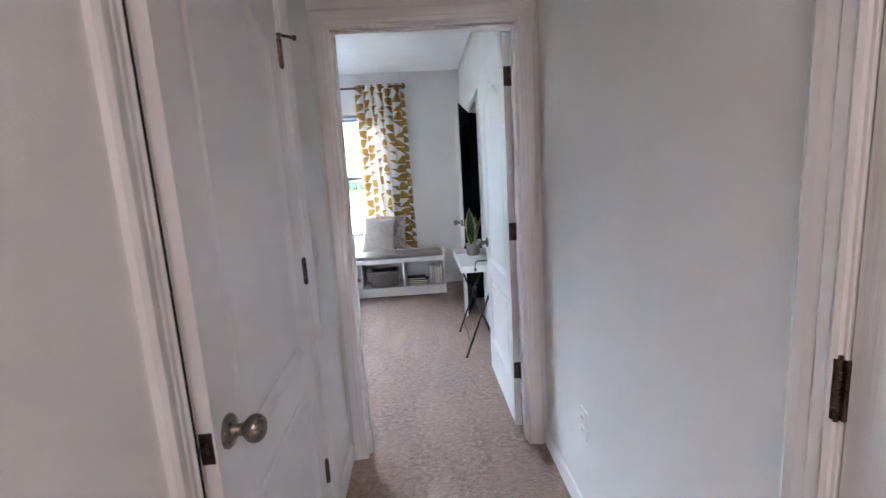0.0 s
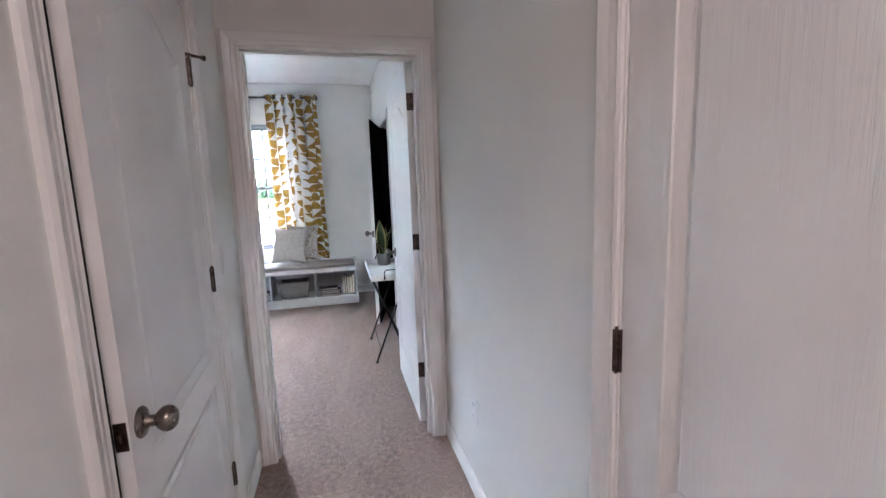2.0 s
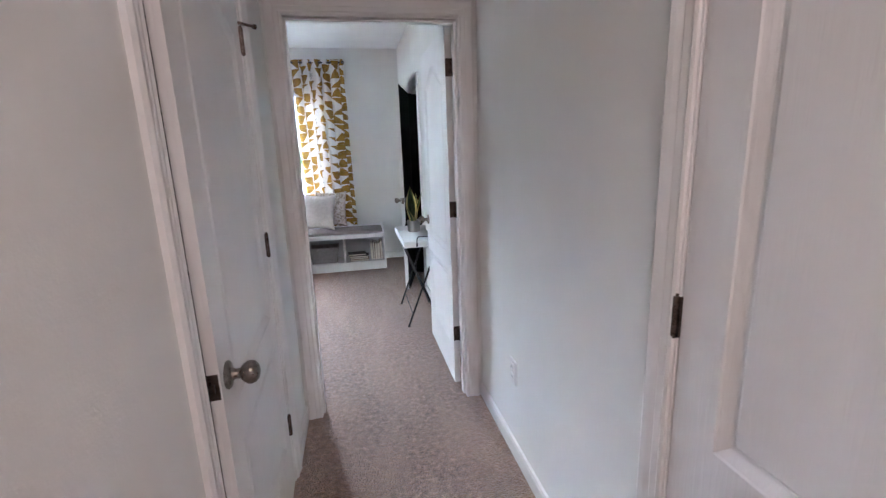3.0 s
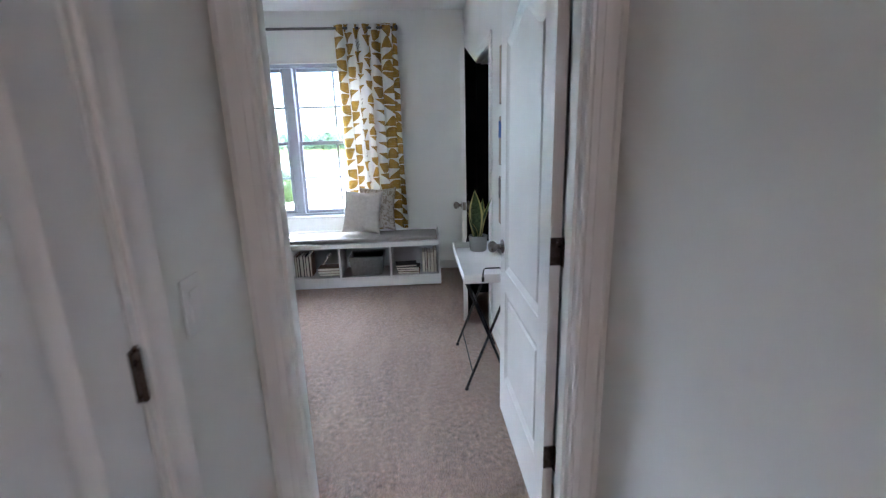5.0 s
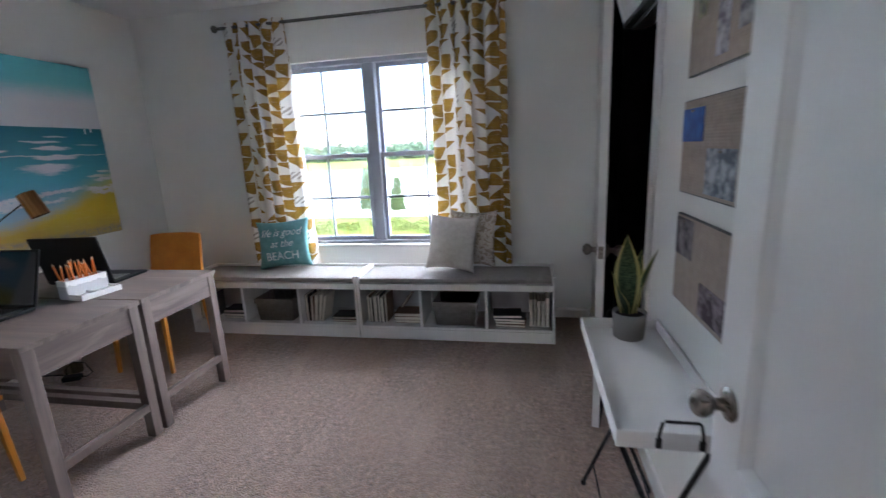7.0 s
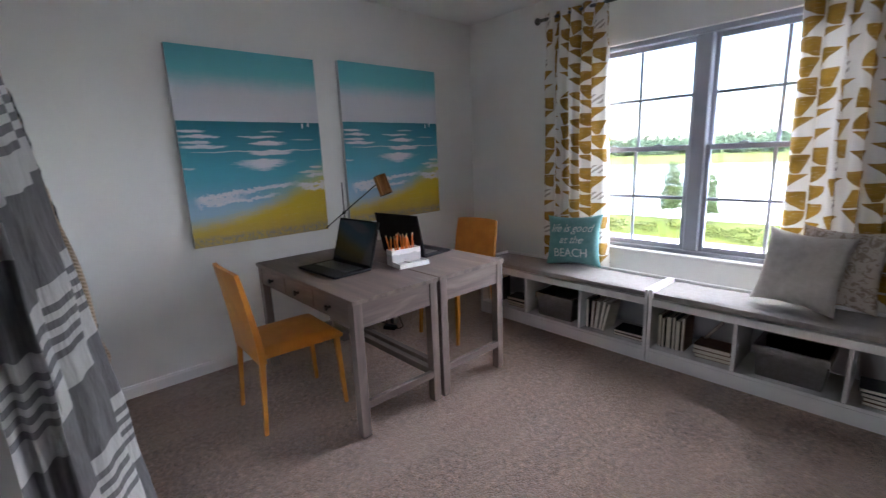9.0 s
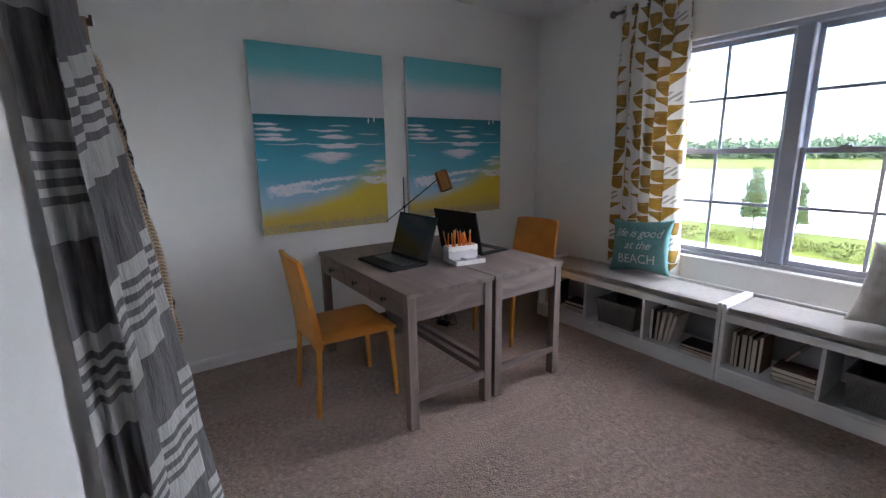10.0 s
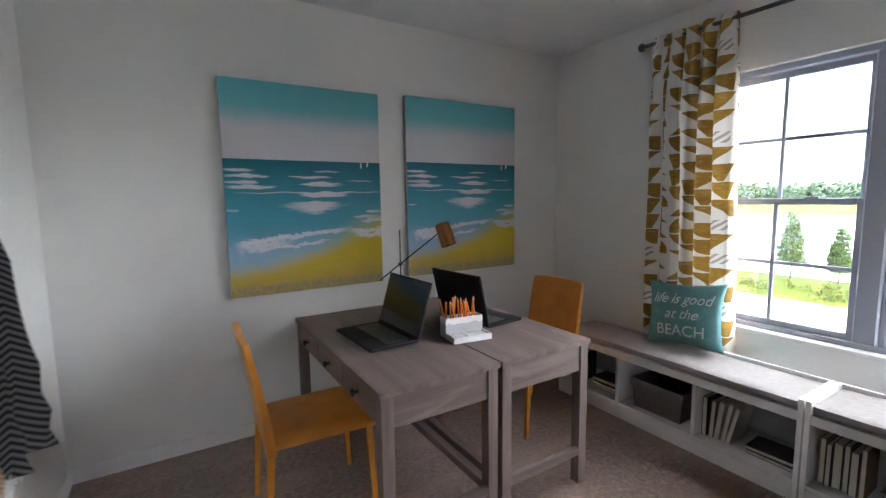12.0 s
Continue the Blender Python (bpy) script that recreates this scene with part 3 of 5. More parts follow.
def door_leaf(w, h, th=0.035):
    bm = bmesh.new()
    panels = [(0.112, w - 0.112, 0.232, 0.695, 0.0), (0.112, w - 0.112, 0.80, h - 0.215, 0.09)]
    corners = []
    for s in (1, -1):
        y = s * th / 2
        rim = [bm.verts.new((x, y, z)) for x, z in ((0, 0), (w, 0), (w, h), (0, h))]
        corners.append(rim)
        edges = [bm.edges.new((rim[k], rim[(k + 1) % 4])) for k in range(4)]
        for p in panels:
            loops = []
            for inset, d in ((0, 0), (0.004, 0.003), (0.03, 0.0115), (0.036, 0.0115), (0.045, 0.006)):
                loops.append([bm.verts.new((x, y - s * d, z)) for x, z in outline(*p, inset)])
            m = len(loops[0])
            edges += [bm.edges.new((loops[0][k], loops[0][(k + 1) % m])) for k in range(m)]
            for a, b in zip(loops, loops[1:]):
                for k in range(m):
                    bm.faces.new((a[k], a[(k + 1) % m], b[(k + 1) % m], b[k]))
            bm.faces.new(loops[-1])
        bmesh.ops.triangle_fill(bm, use_beauty=True, edges=edges)
    for k in range(4):
        j = (k + 1) % 4
        bm.faces.new((corners[0][k], corners[0][j], corners[1][j], corners[1][k]))
    return bm


KNOB = [(0.033, 0.0), (0.034, 0.004), (0.030, 0.009), (0.016, 0.012), (0.012, 0.02), (0.0125, 0.03), (0.02, 0.036),
        (0.0265, 0.045), (0.028, 0.054), (0.0255, 0.063), (0.018, 0.07), (0.008, 0.073), (0.0, 0.0735)]


def knob(door, x, z, side, th=0.035):
    return part("door_knob", lathe(KNOB, (x, side * th / 2, z), (0, side, 0)), NICKEL, door, "round satin nickel door knob", True)


def hinge(door, x, y, z):
    """Knuckles of a butt hinge at (x, y), with the folded leaves' edges behind them."""
    bm = bmesh.new()
    for k in range(5):
        rod((x, y, z - 0.045 + k * 0.018), (x, y, z - 0.0275 + k * 0.018), 0.0072, bm, 10)
    rod((x, y, z - 0.049), (x, y, z + 0.05), 0.0045, bm, 8)
    box((x - 0.006, y - 0.012 if y > 0 else y, z - 0.0445), (x + 0.012, y if y > 0 else y + 0.012, z + 0.0445), 0, bm)
    return part("hinge", bm, BRONZE, door, "dark bronze butt hinge", True)


def make_door(name, label, w, h, m, front=DOOR):
    ob = solid(name, door_leaf(w, h), front, label, "door", kind="structure")
    ob.matrix_world = m
    return ob


# closed door in the hall's west wall, knob towards the camera, hinges at the far jamb
w = LY1 - LY0 - 0.035
d = make_door("door_1", "white two-panel arched interior door standing slightly ajar", w, 2.015, pose(HL - 0.0195, LY1 - 0.018, 0.012, 0, 0, -87.85))
knob(d, w - 0.055, 0.90, 1)
part("latch_plate", box((w - 0.001, -0.0135, 0.868), (w + 0.002, 0.0135, 0.93), 0.001), BRONZE, d, "dark metal latch plate in the door edge")
part("latch_bolt", box((w + 0.0015, -0.007, 0.889), (w + 0.011, 0.006, 0.909), 0.003), BRONZE, d, "spring latch bolt", True)
for z in (0.27, 1.062, 1.80):
    hinge(d, -0.001, 0.0235, z)
bm = rod((-0.001, 0.0235, 1.853), (-0.001, 0.0235, 1.862), 0.011, n=10)
tube([(-0.001, 0.0235, 1.858), (-0.02, 0.045, 1.858), (-0.028, 0.062, 1.856)], 0.005, bm)
rod((-0.028, 0.062, 1.856), (-0.033, 0.071, 1.855), 0.009, bm, 10)
part("door_stop", bm, BRONZE, d, "hinge-pin door stop with a bumper", True)

# black strip put in for the shade in the gap beside the door
solid("trim_seal", box((HL + 0.0025, LY0 - 0.007, 0.0), (HL + 0.0078, LY0 - 0.001, 2.03)), BLACK, "thin black strip as the shaded door gap beside the casing", "trim", kind="structure")

# closed door in the hall's east wall
w = RY1 - RY0 - 0.036
d = make_door("door_2", "closed white two-panel interior door with woodgrain texture", w, 2.015, pose(RR + 0.0195, RY1 - 0.018, 0.012, 0, 0, -90))
for z in (0.27, 1.04, 1.80):
    hinge(d, -0.011, -0.0235, z)
knob(d, w - 0.065, 0.90, -1)

# the room's door, opened flat towards the east wall
d = make_door("door_3", "open white two-panel arched interior door", 0.785, 2.02, pose(0.7715, 2.462, 0.014, 0, 0, 90.3))
knob(d, 0.722, 0.91, 1)
knob(d, 0.722, 0.91, -1)
part("latch_plate", box((0.7845, -0.0125, 0.885), (0.7865, 0.0125, 0.94), 0.0005), NICKEL, d, "satin nickel latch plate")
for z in (0.32, 1.068, 1.82):
    bm = rod((-0.009, -0.0205, z - 0.045), (-0.009, -0.0205, z + 0.045), 0.0065, n=10)
    box((-0.0028, -0.019, z - 0.0445), (0.0, 0.0168, z + 0.0445), 0, bm)
    box((-0.028, -0.0185, z - 0.0445), (-0.009, -0.0165, z + 0.0445), 0, bm)
    part("hinge", bm, BRONZE, d, "dark bronze butt hinge", True)

# half-open door at the dark doorway
a = math.degrees(math.atan2(4.44 - 5.09, 0.703 - 0.868))
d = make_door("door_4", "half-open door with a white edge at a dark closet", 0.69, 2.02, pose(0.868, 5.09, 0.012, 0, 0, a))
# thin black sheet: shade on the closet side of a white leaf
part("closet_face", box((0.0, 0.0176, 0.0), (0.69, 0.0206, 2.02), 0.0005), DARKNESS, d, "inner face coloured black as closet shade")
knob(d, 0.63, 0.92, -1)
bm = lathe(KNOB, (0.63, 0.0206, 0.92), (0, 1, 0))
part("door_knob", bm, NICKEL, d, "round satin nickel door knob", True)
part("latch_plate", box((0.6895, -0.0125, 0.89), (0.6915, 0.0125, 0.95), 0.0005), NICKEL, d, "satin nickel latch plate")

# ---- window ----
win = thing("window_1", "white twin double-hung window with grilles, coloured backlit grey", "window", kind="structure")
GY = YW + 0.085


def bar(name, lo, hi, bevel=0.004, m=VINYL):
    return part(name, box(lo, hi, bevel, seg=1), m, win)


bar("window_frame", (WX0, GY - 0.045, WZ0), (WX0 + 0.035, GY + 0.05, WZ1))
bar("window_frame", (WX1 - 0.035, GY - 0.045, WZ0), (WX1, GY + 0.05, WZ1))
bar("window_frame", (WX0 + 0.035, GY - 0.045, WZ1 - 0.035), (WX1 - 0.035, GY + 0.05, WZ1))
bar("window_frame", (WX0 + 0.035, GY - 0.045, WZ0), (WX1 - 0.035, GY + 0.05, WZ0 + 0.03))
MX = -0.916
bar("mullion", (MX - 0.05, GY - 0.047, WZ0 + 0.03), (MX + 0.05, GY + 0.05, WZ1 - 0.035), 0.008)
MZ = 1.417
GLASS = mat("window_glass", None, 0.0)
g = GLASS.node_tree
g.nodes.remove(g.nodes["Principled BSDF"])
tr, gl, fr, mx = (g.nodes.new(k) for k in ("ShaderNodeBsdfTransparent", "ShaderNodeBsdfGlossy", "ShaderNodeFresnel", "ShaderNodeMixShader"))
# grey tint tones down the bright outside view, in place of exposure
tr.inputs[0].default_value, gl.inputs["Roughness"].default_value = (0.56, 0.57, 0.58, 1), 0.0
g.links.new(fr.outputs[0], mx.inputs[0])
g.links.new(tr.outputs[0], mx.inputs[1])
g.links.new(gl.outputs[0], mx.inputs[2])
g.links.new(mx.outputs[0], g.nodes["Material Output"].inputs["Surface"])
for x0, x1 in ((WX0 + 0.035, MX - 0.05), (MX + 0.05, WX1 - 0.035)):
    for z0, z1, y in ((WZ0 + 0.03, MZ + 0.018, GY - 0.012), (MZ - 0.018, WZ1 - 0.035, GY + 0.026)):
        s, th = 0.03, 0.014
        bar("sash_stile", (x0, y - th, z0), (x0 + s, y + th, z1))
        bar("sash_stile", (x1 - s, y - th, z0), (x1, y + th, z1))
        bar("sash_rail", (x0 + s, y - th, z0), (x1 - s, y + th, z0 + 0.036))
        bar("sash_rail", (x0 + s, y - th, z1 - 0.036), (x1 - s, y + th, z1))
        xm, zm = (x0 + x1) / 2, (z0 + z1) / 2
        bar("muntin", (xm - 0.0105, y - 0.006, z0 + 0.036), (xm + 0.0105, y + 0.006, z1 - 0.036), 0.002)
        bar("muntin", (x0 + s, y - 0.0055, zm - 0.0105), (xm - 0.0105, y + 0.0055, zm + 0.0105), 0.002)
        bar("muntin", (xm + 0.0105, y - 0.0055, zm - 0.0105), (x1 - s, y + 0.0055, zm + 0.0105), 0.002)
        pane = part("pane", box((x0 + s, y - 0.0015, z0 + 0.036), (x1 - s, y + 0.0015, z1 - 0.036)), GLASS, win, "window pane tinted grey to dim the outside")
        pane.visible_shadow = False
    for k in (0.28, 0.72):
        xl = x0 + (x1 - x0) * k
        bm = box((xl - 0.03, GY - 0.036, MZ + 0.018), (xl + 0.03, GY - 0.012, MZ + 0.028), 0.003)
        rod((xl, GY - 0.024, MZ + 0.028), (xl, GY - 0.024, MZ + 0.036), 0.01, bm, 12)
        part("sash_lock", bm, VINYL, win, "small white sash lock in the frame's backlit grey")
part("window_sill", box((WX0 - 0.03, YW - 0.03, WZ0 - 0.022), (WX1 + 0.03, GY - 0.045, WZ0 + 0.002), 0.006), TRIM, win, "white marble-smooth window stool")

# ---- curtains ----
RODY, RODZ = 5.875, 2.49
cr = thing("curtain_rod", "dark brushed metal curtain rod with round finials", "curtain rod")
part("rod", rod((-2.13, RODY, RODZ), (0.165, RODY, RODZ), 0.0125, n=14), GUNMETAL, cr, smooth=True)
for x, s in ((-2.13, -1), (0.165, 1)):
    bm = lathe([(0.012, 0), (0.014, 0.006), (0.009, 0.012), (0.016, 0.02), (0.026, 0.03), (0.030, 0.042), (0.026, 0.054), (0.015, 0.062), (0.0, 0.064)], (x, RODY, RODZ), (s, 0, 0))
    part("finial", bm, GUNMETAL, cr, "round dark metal finial", True)
for x in (-2.1, 0.135):
    bm = tube([(x, RODY, RODZ - 0.008), (x, YW - 0.02, RODZ - 0.012), (x, YW - 0.001, RODZ - 0.03)], 0.006)
    box((x - 0.012, YW - 0.005, RODZ - 0.06), (x + 0.012, YW, RODZ + 0.01), 0.001, bm)
    part("bracket", bm, GUNMETAL, cr, smooth=True)


def curtain(x0, x1, b0, b1, shift, seed):
    top, bottom = RODZ + 0.035, 0.40

    def place(s, t):
        z = top + (bottom - top) * t
        k = t ** 1.4
        x = (x0 + (x1 - x0) * s) * (1 - k) + (b0 + (b1 - b0) * s) * k
        deep = 0.016 + 0.028 * min(1, t * 4)
        ph = s * 5.4 * math.tau + seed + 0.9 * noise.noise((s * 3, t * 1.5, seed))
        y = RODY - 0.008 + deep * (math.sin(ph) + 0.35 * math.sin(2.3 * ph + 3 * t)) + 0.012 * noise.noise((s * 5 + seed, t * 3, 1.0))
        x += 0.026 * math.cos(ph) * min(1, 0.3 + t * 3) + 0.006 * noise.noise((s * 7, t * 5 + seed, 2.0))
        return x, min(y, YW - 0.02), z

    bm = sheet(150, 70, place, uv=lambda s, t: ((s * 0.80 + shift), (1 - t) * 2.125))
    return solid("curtain", bm, CURTAIN, "white cotton curtain printed with mustard triangles and sprigs", "curtain", "window curtains", smooth=True, angle=180)


curtain(-2.105, -1.535, -2.075, -1.45, 0.0, 0.4)
curtain(-0.385, 0.215, -0.34, 0.25, 0.4, 2.1)

# ---- benches, cushions and what stands in them ----
BY0, BY1 = 5.413, 5.80
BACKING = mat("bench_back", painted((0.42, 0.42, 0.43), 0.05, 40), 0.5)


def bench(x0, x1):
    b = thing("storage_bench", "white storage bench with three open cubbies under a window", "bench", (x0, BY0, 0), group="window benches")
    w, dpt, t = x1 - x0, BY1 - BY0, 0.022
    for a in (0.0, w - t):
        part("end_panel", box((a, 0, 0.0), (a + t, dpt, 0.512), 0.003), WHITE, b)
    part("top_board", box((t, 0.004, 0.402), (w - t, dpt - 0.016, 0.45), 0.003), WHITE, b)
    part("bottom_board", box((t, 0.004, 0.085), (w - t, dpt - 0.016, 0.105), 0.002), WHITE, b)
    part("plinth", box((t, 0.002, 0.0), (w - t, 0.02, 0.085), 0.002), WHITE, b)
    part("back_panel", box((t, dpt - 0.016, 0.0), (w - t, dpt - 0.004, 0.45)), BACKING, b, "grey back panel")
    part("back_rail", box((t, dpt - 0.016, 0.45), (w - t, dpt, 0.512), 0.003), WHITE, b)
    for k in (1, 2):
        c = w * k / 3
        part("divider", box((c - 0.01, 0.006, 0.105), (c + 0.01, dpt - 0.016, 0.402), 0.002), WHITE, b)
    return b


bench(-0.945, 0.56)
bench(-2.457, -0.952)


def cushion(x0, x1, z0, z1, y0, y1):
    def place_on(sgn):
        def place(s, t):
            e = (1 - abs(2 * s - 1) ** 14) * (1 - abs(2 * t - 1) ** 10)
            x, y = x0 + (x1 - x0) * s, y0 + (y1 - y0) * t
            m = (z0 + z1) / 2
            z = m + sgn * ((z1 - z0) / 2) * (0.55 + 0.45 * e) + (0.004 * noise.noise((x * 4, y * 6, 3)) if sgn > 0 else 0)
            return x, y, z
        return place
    bm = sheet(60, 20, place_on(1))
    sheet(60, 20, place_on(-1), bm=bm)
    bmesh.ops.remove_doubles(bm, verts=bm.verts, dist=0.0001)
    edge = [e for e in bm.edges if e.is_boundary]
    bmesh.ops.bridge_loops(bm, edges=edge)
    return solid("bench_cushion", bm, CUSHION, "grey-beige linen seat cushion on a bench", "cushion", "bench cushions", smooth=True, angle=60)


cushion(-0.918, 0.533, 0.451, 0.503, BY0 + 0.008, BY1 - 0.02)
cushion(-2.43, -0.979, 0.451, 0.503, BY0 + 0.008, BY1 - 0.02)

PAGES = mat("book_pages", painted((0.70, 0.65, 0.55), 0.4, 300), 0.9)
COVERS = [mat("book_cover_linen", cloth((0.50, 0.46, 0.40), (0.58, 0.54, 0.48), 4000)), mat("book_cover_dark", cloth((0.02, 0.02, 0.022), (0.035, 0.033, 0.033), 4000), 0.7),
          mat("book_cover_grey", cloth((0.3, 0.29, 0.28), (0.38, 0.37, 0.35), 4000)), mat("book_cover_brown", cloth((0.16, 0.09, 0.06), (0.22, 0.13, 0.09), 4000))]


def book(at, size, cover, m, label):
    """A closed book lying flat: size along its spine, across, thick."""
    l, a, t = size
    b = thing("book", label, "book", group="books in the benches")
    b.matrix_world = pose(*at) @ m
    bm = box((0, 0, 0), (l, a, 0.0025), 0.0008, seg=1)
    box((0, 0, t - 0.0025), (l, a, t), 0.0008, bm, 1)
    box((0, a - 0.003, 0.0025), (l, a, t - 0.0025), 0, bm)
    part("cover", bm, cover, b)
    part("page_block", box((0.004, 0.004, 0.0025), (l - 0.004, a - 0.003, t - 0.0025)), PAGES, b, "cream page block")
    return b


def upright(x, y, z, n, cover, seed, lean=0.0, h=0.235):
    r = random.Random(seed)
    for k in range(n):
        t = r.uniform(0.02, 0.034)
        hh = h * r.uniform(0.88, 1.0)
        c = cover if r.random() < 0.35 else COVERS[1] if r.random() < 0.6 else COVERS[3]
        book((x, y + r.uniform(0, 0.02), z), (hh, 0.17, t), c, pose(0, 0, 0, 0, -90, 0) @ pose(0, 0, -t) if not lean else pose(0, 0, 0, 0, -90 + lean * k, 0) @ pose(0, 0, -t),
             "upright book with cream pages in a bench cubby")
        x += t + 0.003 + lean * 0.0007


def stack(x, y, z, n, seed, top_dark=1):
    r = random.Random(seed)
    for k in range(n):
        t = r.uniform(0.018, 0.03)
        c = COVERS[1] if k >= n - top_dark else COVERS[3]
        book((x + r.uniform(-0.006, 0.01), y + r.uniform(0, 0.015), z), (r.uniform(0.2, 0.235), 0.16, t), c, pose(0, 0, 0, 0, 0, r.uniform(-4, 4)),
             "dark book lying on a stack" if c is COVERS[1] else "brown-covered book with cream pages in a stack")
        z += t + 0.0005


SHELF = 0.1052
upright(-0.905, BY0 + 0.07, SHELF, 6, COVERS[0], 3)
stack(-0.675, BY0 + 0.06, SHELF, 3, 5, 0)
book((-0.70, BY0 + 0.2, SHELF), (0.2, 0.15, 0.02), COVERS[3], pose(0, 0, 0, 0, -55, 0), "brown book leaning in a bench cubby")
stack(0.11, BY0 + 0.05, SHELF, 4, 8, 2)
upright(0.375, BY0 + 0.05, SHELF, 5, COVERS[0], 9)
upright(-1.43, BY0 + 0.06, SHELF, 5, COVERS[0], 12, 3.0)
stack(-1.215, BY0 + 0.06, SHELF, 2, 14, 1)
stack(-2.2, BY0 + 0.06, SHELF, 3, 17, 2)
upright(-2.42, BY0 + 0.06, SHELF, 4, COVERS[2], 19)

BIN = mat("grey_woven_bin", cloth((0.22, 0.205, 0.19), (0.30, 0.28, 0.265), 420))


def bin_(x):
    b = thing("storage_bin", "grey woven fabric storage bin in a cubby", "storage bin", (x, BY0 + 0.06, SHELF), group="storage bins")
    bm = bmesh.new()
    w0, w1, d0, h = 0.15, 0.168, 0.26, 0.185
    lo = [bm.verts.new(p) for p in ((-w0, 0, 0), (w0, 0, 0), (w0, d0, 0), (-w0, d0, 0))]
    hi = [bm.verts.new(p) for p in ((-w1, -0.012, h), (w1, -0.012, h), (w1, d0, h), (-w1, d0, h))]
    bm.faces.new(lo[::-1])
    for k in range(4):
        bm.faces.new((lo[k], lo[(k + 1) % 4], hi[(k + 1) % 4], hi[k]))
    bmesh.ops.solidify(bm, geom=bm.faces[:], thickness=0.006)
    part("body", bm, BIN, b)
    bm = bmesh.new()
    for lo_, hi_ in (((-w1 - 0.006, -0.02, h - 0.035), (w1 + 0.006, -0.010, h + 0.006)), ((-w1 - 0.006, d0, h - 0.035), (w1 + 0.006, d0 + 0.008, h + 0.006)),
                     ((-w1 - 0.006, -0.010, h - 0.035), (-w1 + 0.003, d0, h + 0.006)), ((w1 - 0.003, -0.010, h - 0.035), (w1 + 0.006, d0, h + 0.006))):
        box(lo_, hi_, 0.002, bm, 1)
    part("rim", bm, BIN, b, "folded fabric rim")
    return b


bin_(-0.187)
bin_(-1.705)

# ---- pillows ----


def pillow(name, w, h, deep, m, material, label, lump=1):
    def half(sgn):
        def place(s, t):
            u, v = 2 * s - 1, 2 * t - 1
            pinch = 1 - 0.12 * (1 - v * v) * abs(u) ** 3
            pinch_v = 1 - 0.12 * (1 - u * u) * abs(v) ** 3
            puff = max(0.0, (1 - u * u) * (1 - v * v)) ** 0.42
            y = sgn * deep / 2 * puff * (1 + 0.12 * noise.noise((u * 2 + lump, v * 2, sgn)))
            y += 0.010 * noise.noise((u * 5 + lump, v * 5, 7)) * puff
            return u * w / 2 * pinch, y, v * h / 2 * pinch_v + h / 2
        return place
    bm = sheet(28, 28, half(1))
    sheet(28, 28, half(-1), bm=bm)
    bmesh.ops.remove_doubles(bm, verts=bm.verts, dist=0.0002)
    ob = solid(name, bm, material, label, "pillow", smooth=True, angle=180)
    ob.matrix_world = m
    return ob


TEAL = mat("teal_cotton", cloth((0.11, 0.285, 0.29), (0.16, 0.35, 0.35), 3000))
OATMEAL = mat("oatmeal_linen", cloth((0.50, 0.46, 0.42), (0.60, 0.56, 0.52), 2400))


def toile(n, b):
    v = n.coord()
    f = n.noise(v, 26, 5, 0.6, distort=1.5)
    n.put(b.inputs["Base Color"], n.mix(n.span(f, 0.52, 0.56), (0.52, 0.47, 0.41), (0.31, 0.25, 0.20)))
    b.inputs["Roughness"].default_value = 0.9


TOILE = mat("printed_linen", toile)
TP = pose(-1.668, 5.665, 0.507, -13, -4, 8)
teal = pillow("teal_pillow", 0.47, 0.42, 0.14, TP, TEAL, "teal cotton pillow with white lettering about the beach", 2)
pillow("linen_pillow", 0.41, 0.44, 0.15, pose(-0.235, 5.575, 0.513, -15, 3, -12), OATMEAL, "oatmeal linen pillow on a bench cushion", 5)
pillow("printed_pillow", 0.40, 0.45, 0.11, pose(-0.075, 5.715, 0.513, -10, 0, -14), TOILE, "beige pillow with a brown printed pattern", 8)
INK = mat("white_print", None, 0.8, 0, (0.66, 0.75, 0.73))


def lettering(words, size, x, z, bold=0.0, squash=1.0, slant=0.0):
    """Words laid on the pillow's front, following its swell."""
    cu = bpy.data.curves.new("lettering", "FONT")
    cu.body, cu.size, cu.align_x, cu.resolution_u, cu.offset, cu.shear = words, size, "CENTER", 3, bold, slant
    tmp = bpy.data.objects.new("lettering", cu)
    me = bpy.data.meshes.new_from_object(tmp)
    bpy.data.objects.remove(tmp)
    bm = bmesh.new()
    bm.from_mesh(me)
    bmesh.ops.subdivide_edges(bm, edges=[e for e in bm.edges if e.calc_length() > 0.02], cuts=2)
    bmesh.ops.triangulate(bm, faces=bm.faces)
    for vt in bm.verts:
        px, pz = vt.co.x * squash + x, vt.co.y + z
        u, v = px / 0.235, (pz - 0.21) / 0.21
        puff = max(0.0, (1 - u * u) * (1 - v * v)) ** 0.42
        y = -0.07 * puff * (1 + 0.12 * noise.noise((u * 2 + 2, v * 2, -1))) + 0.010 * noise.noise((u * 5 + 2, v * 5, 7)) * puff
        vt.co = (px, y - 0.0025, pz)
    bpy.data.meshes.remove(me)
    left = set(bm.faces)
    while left:
        group, todo = [], [left.pop()]
        while todo:
            f = todo.pop()
            group.append(f)
            for e in f.edges:
                for g_ in e.link_faces:
                    if g_ in left:
                        left.remove(g_)
                        todo.append(g_)
        one = bmesh.new()
        seen = {}
        for f in group:
            one.faces.new([seen.setdefault(q, one.verts.new(q.co)) if q not in seen else seen[q] for q in f.verts])
        part("letter", one, INK, teal, "white printed letter")
    bm.free()


lettering("life is good", 0.092, -0.005, 0.275, 0.0002, 0.86, 0.4)
lettering("at the", 0.088, 0.0, 0.182, 0.0002, 0.95, 0.4)
lettering("BEACH", 0.095, 0, 0.075, 0.0005, 0.95)

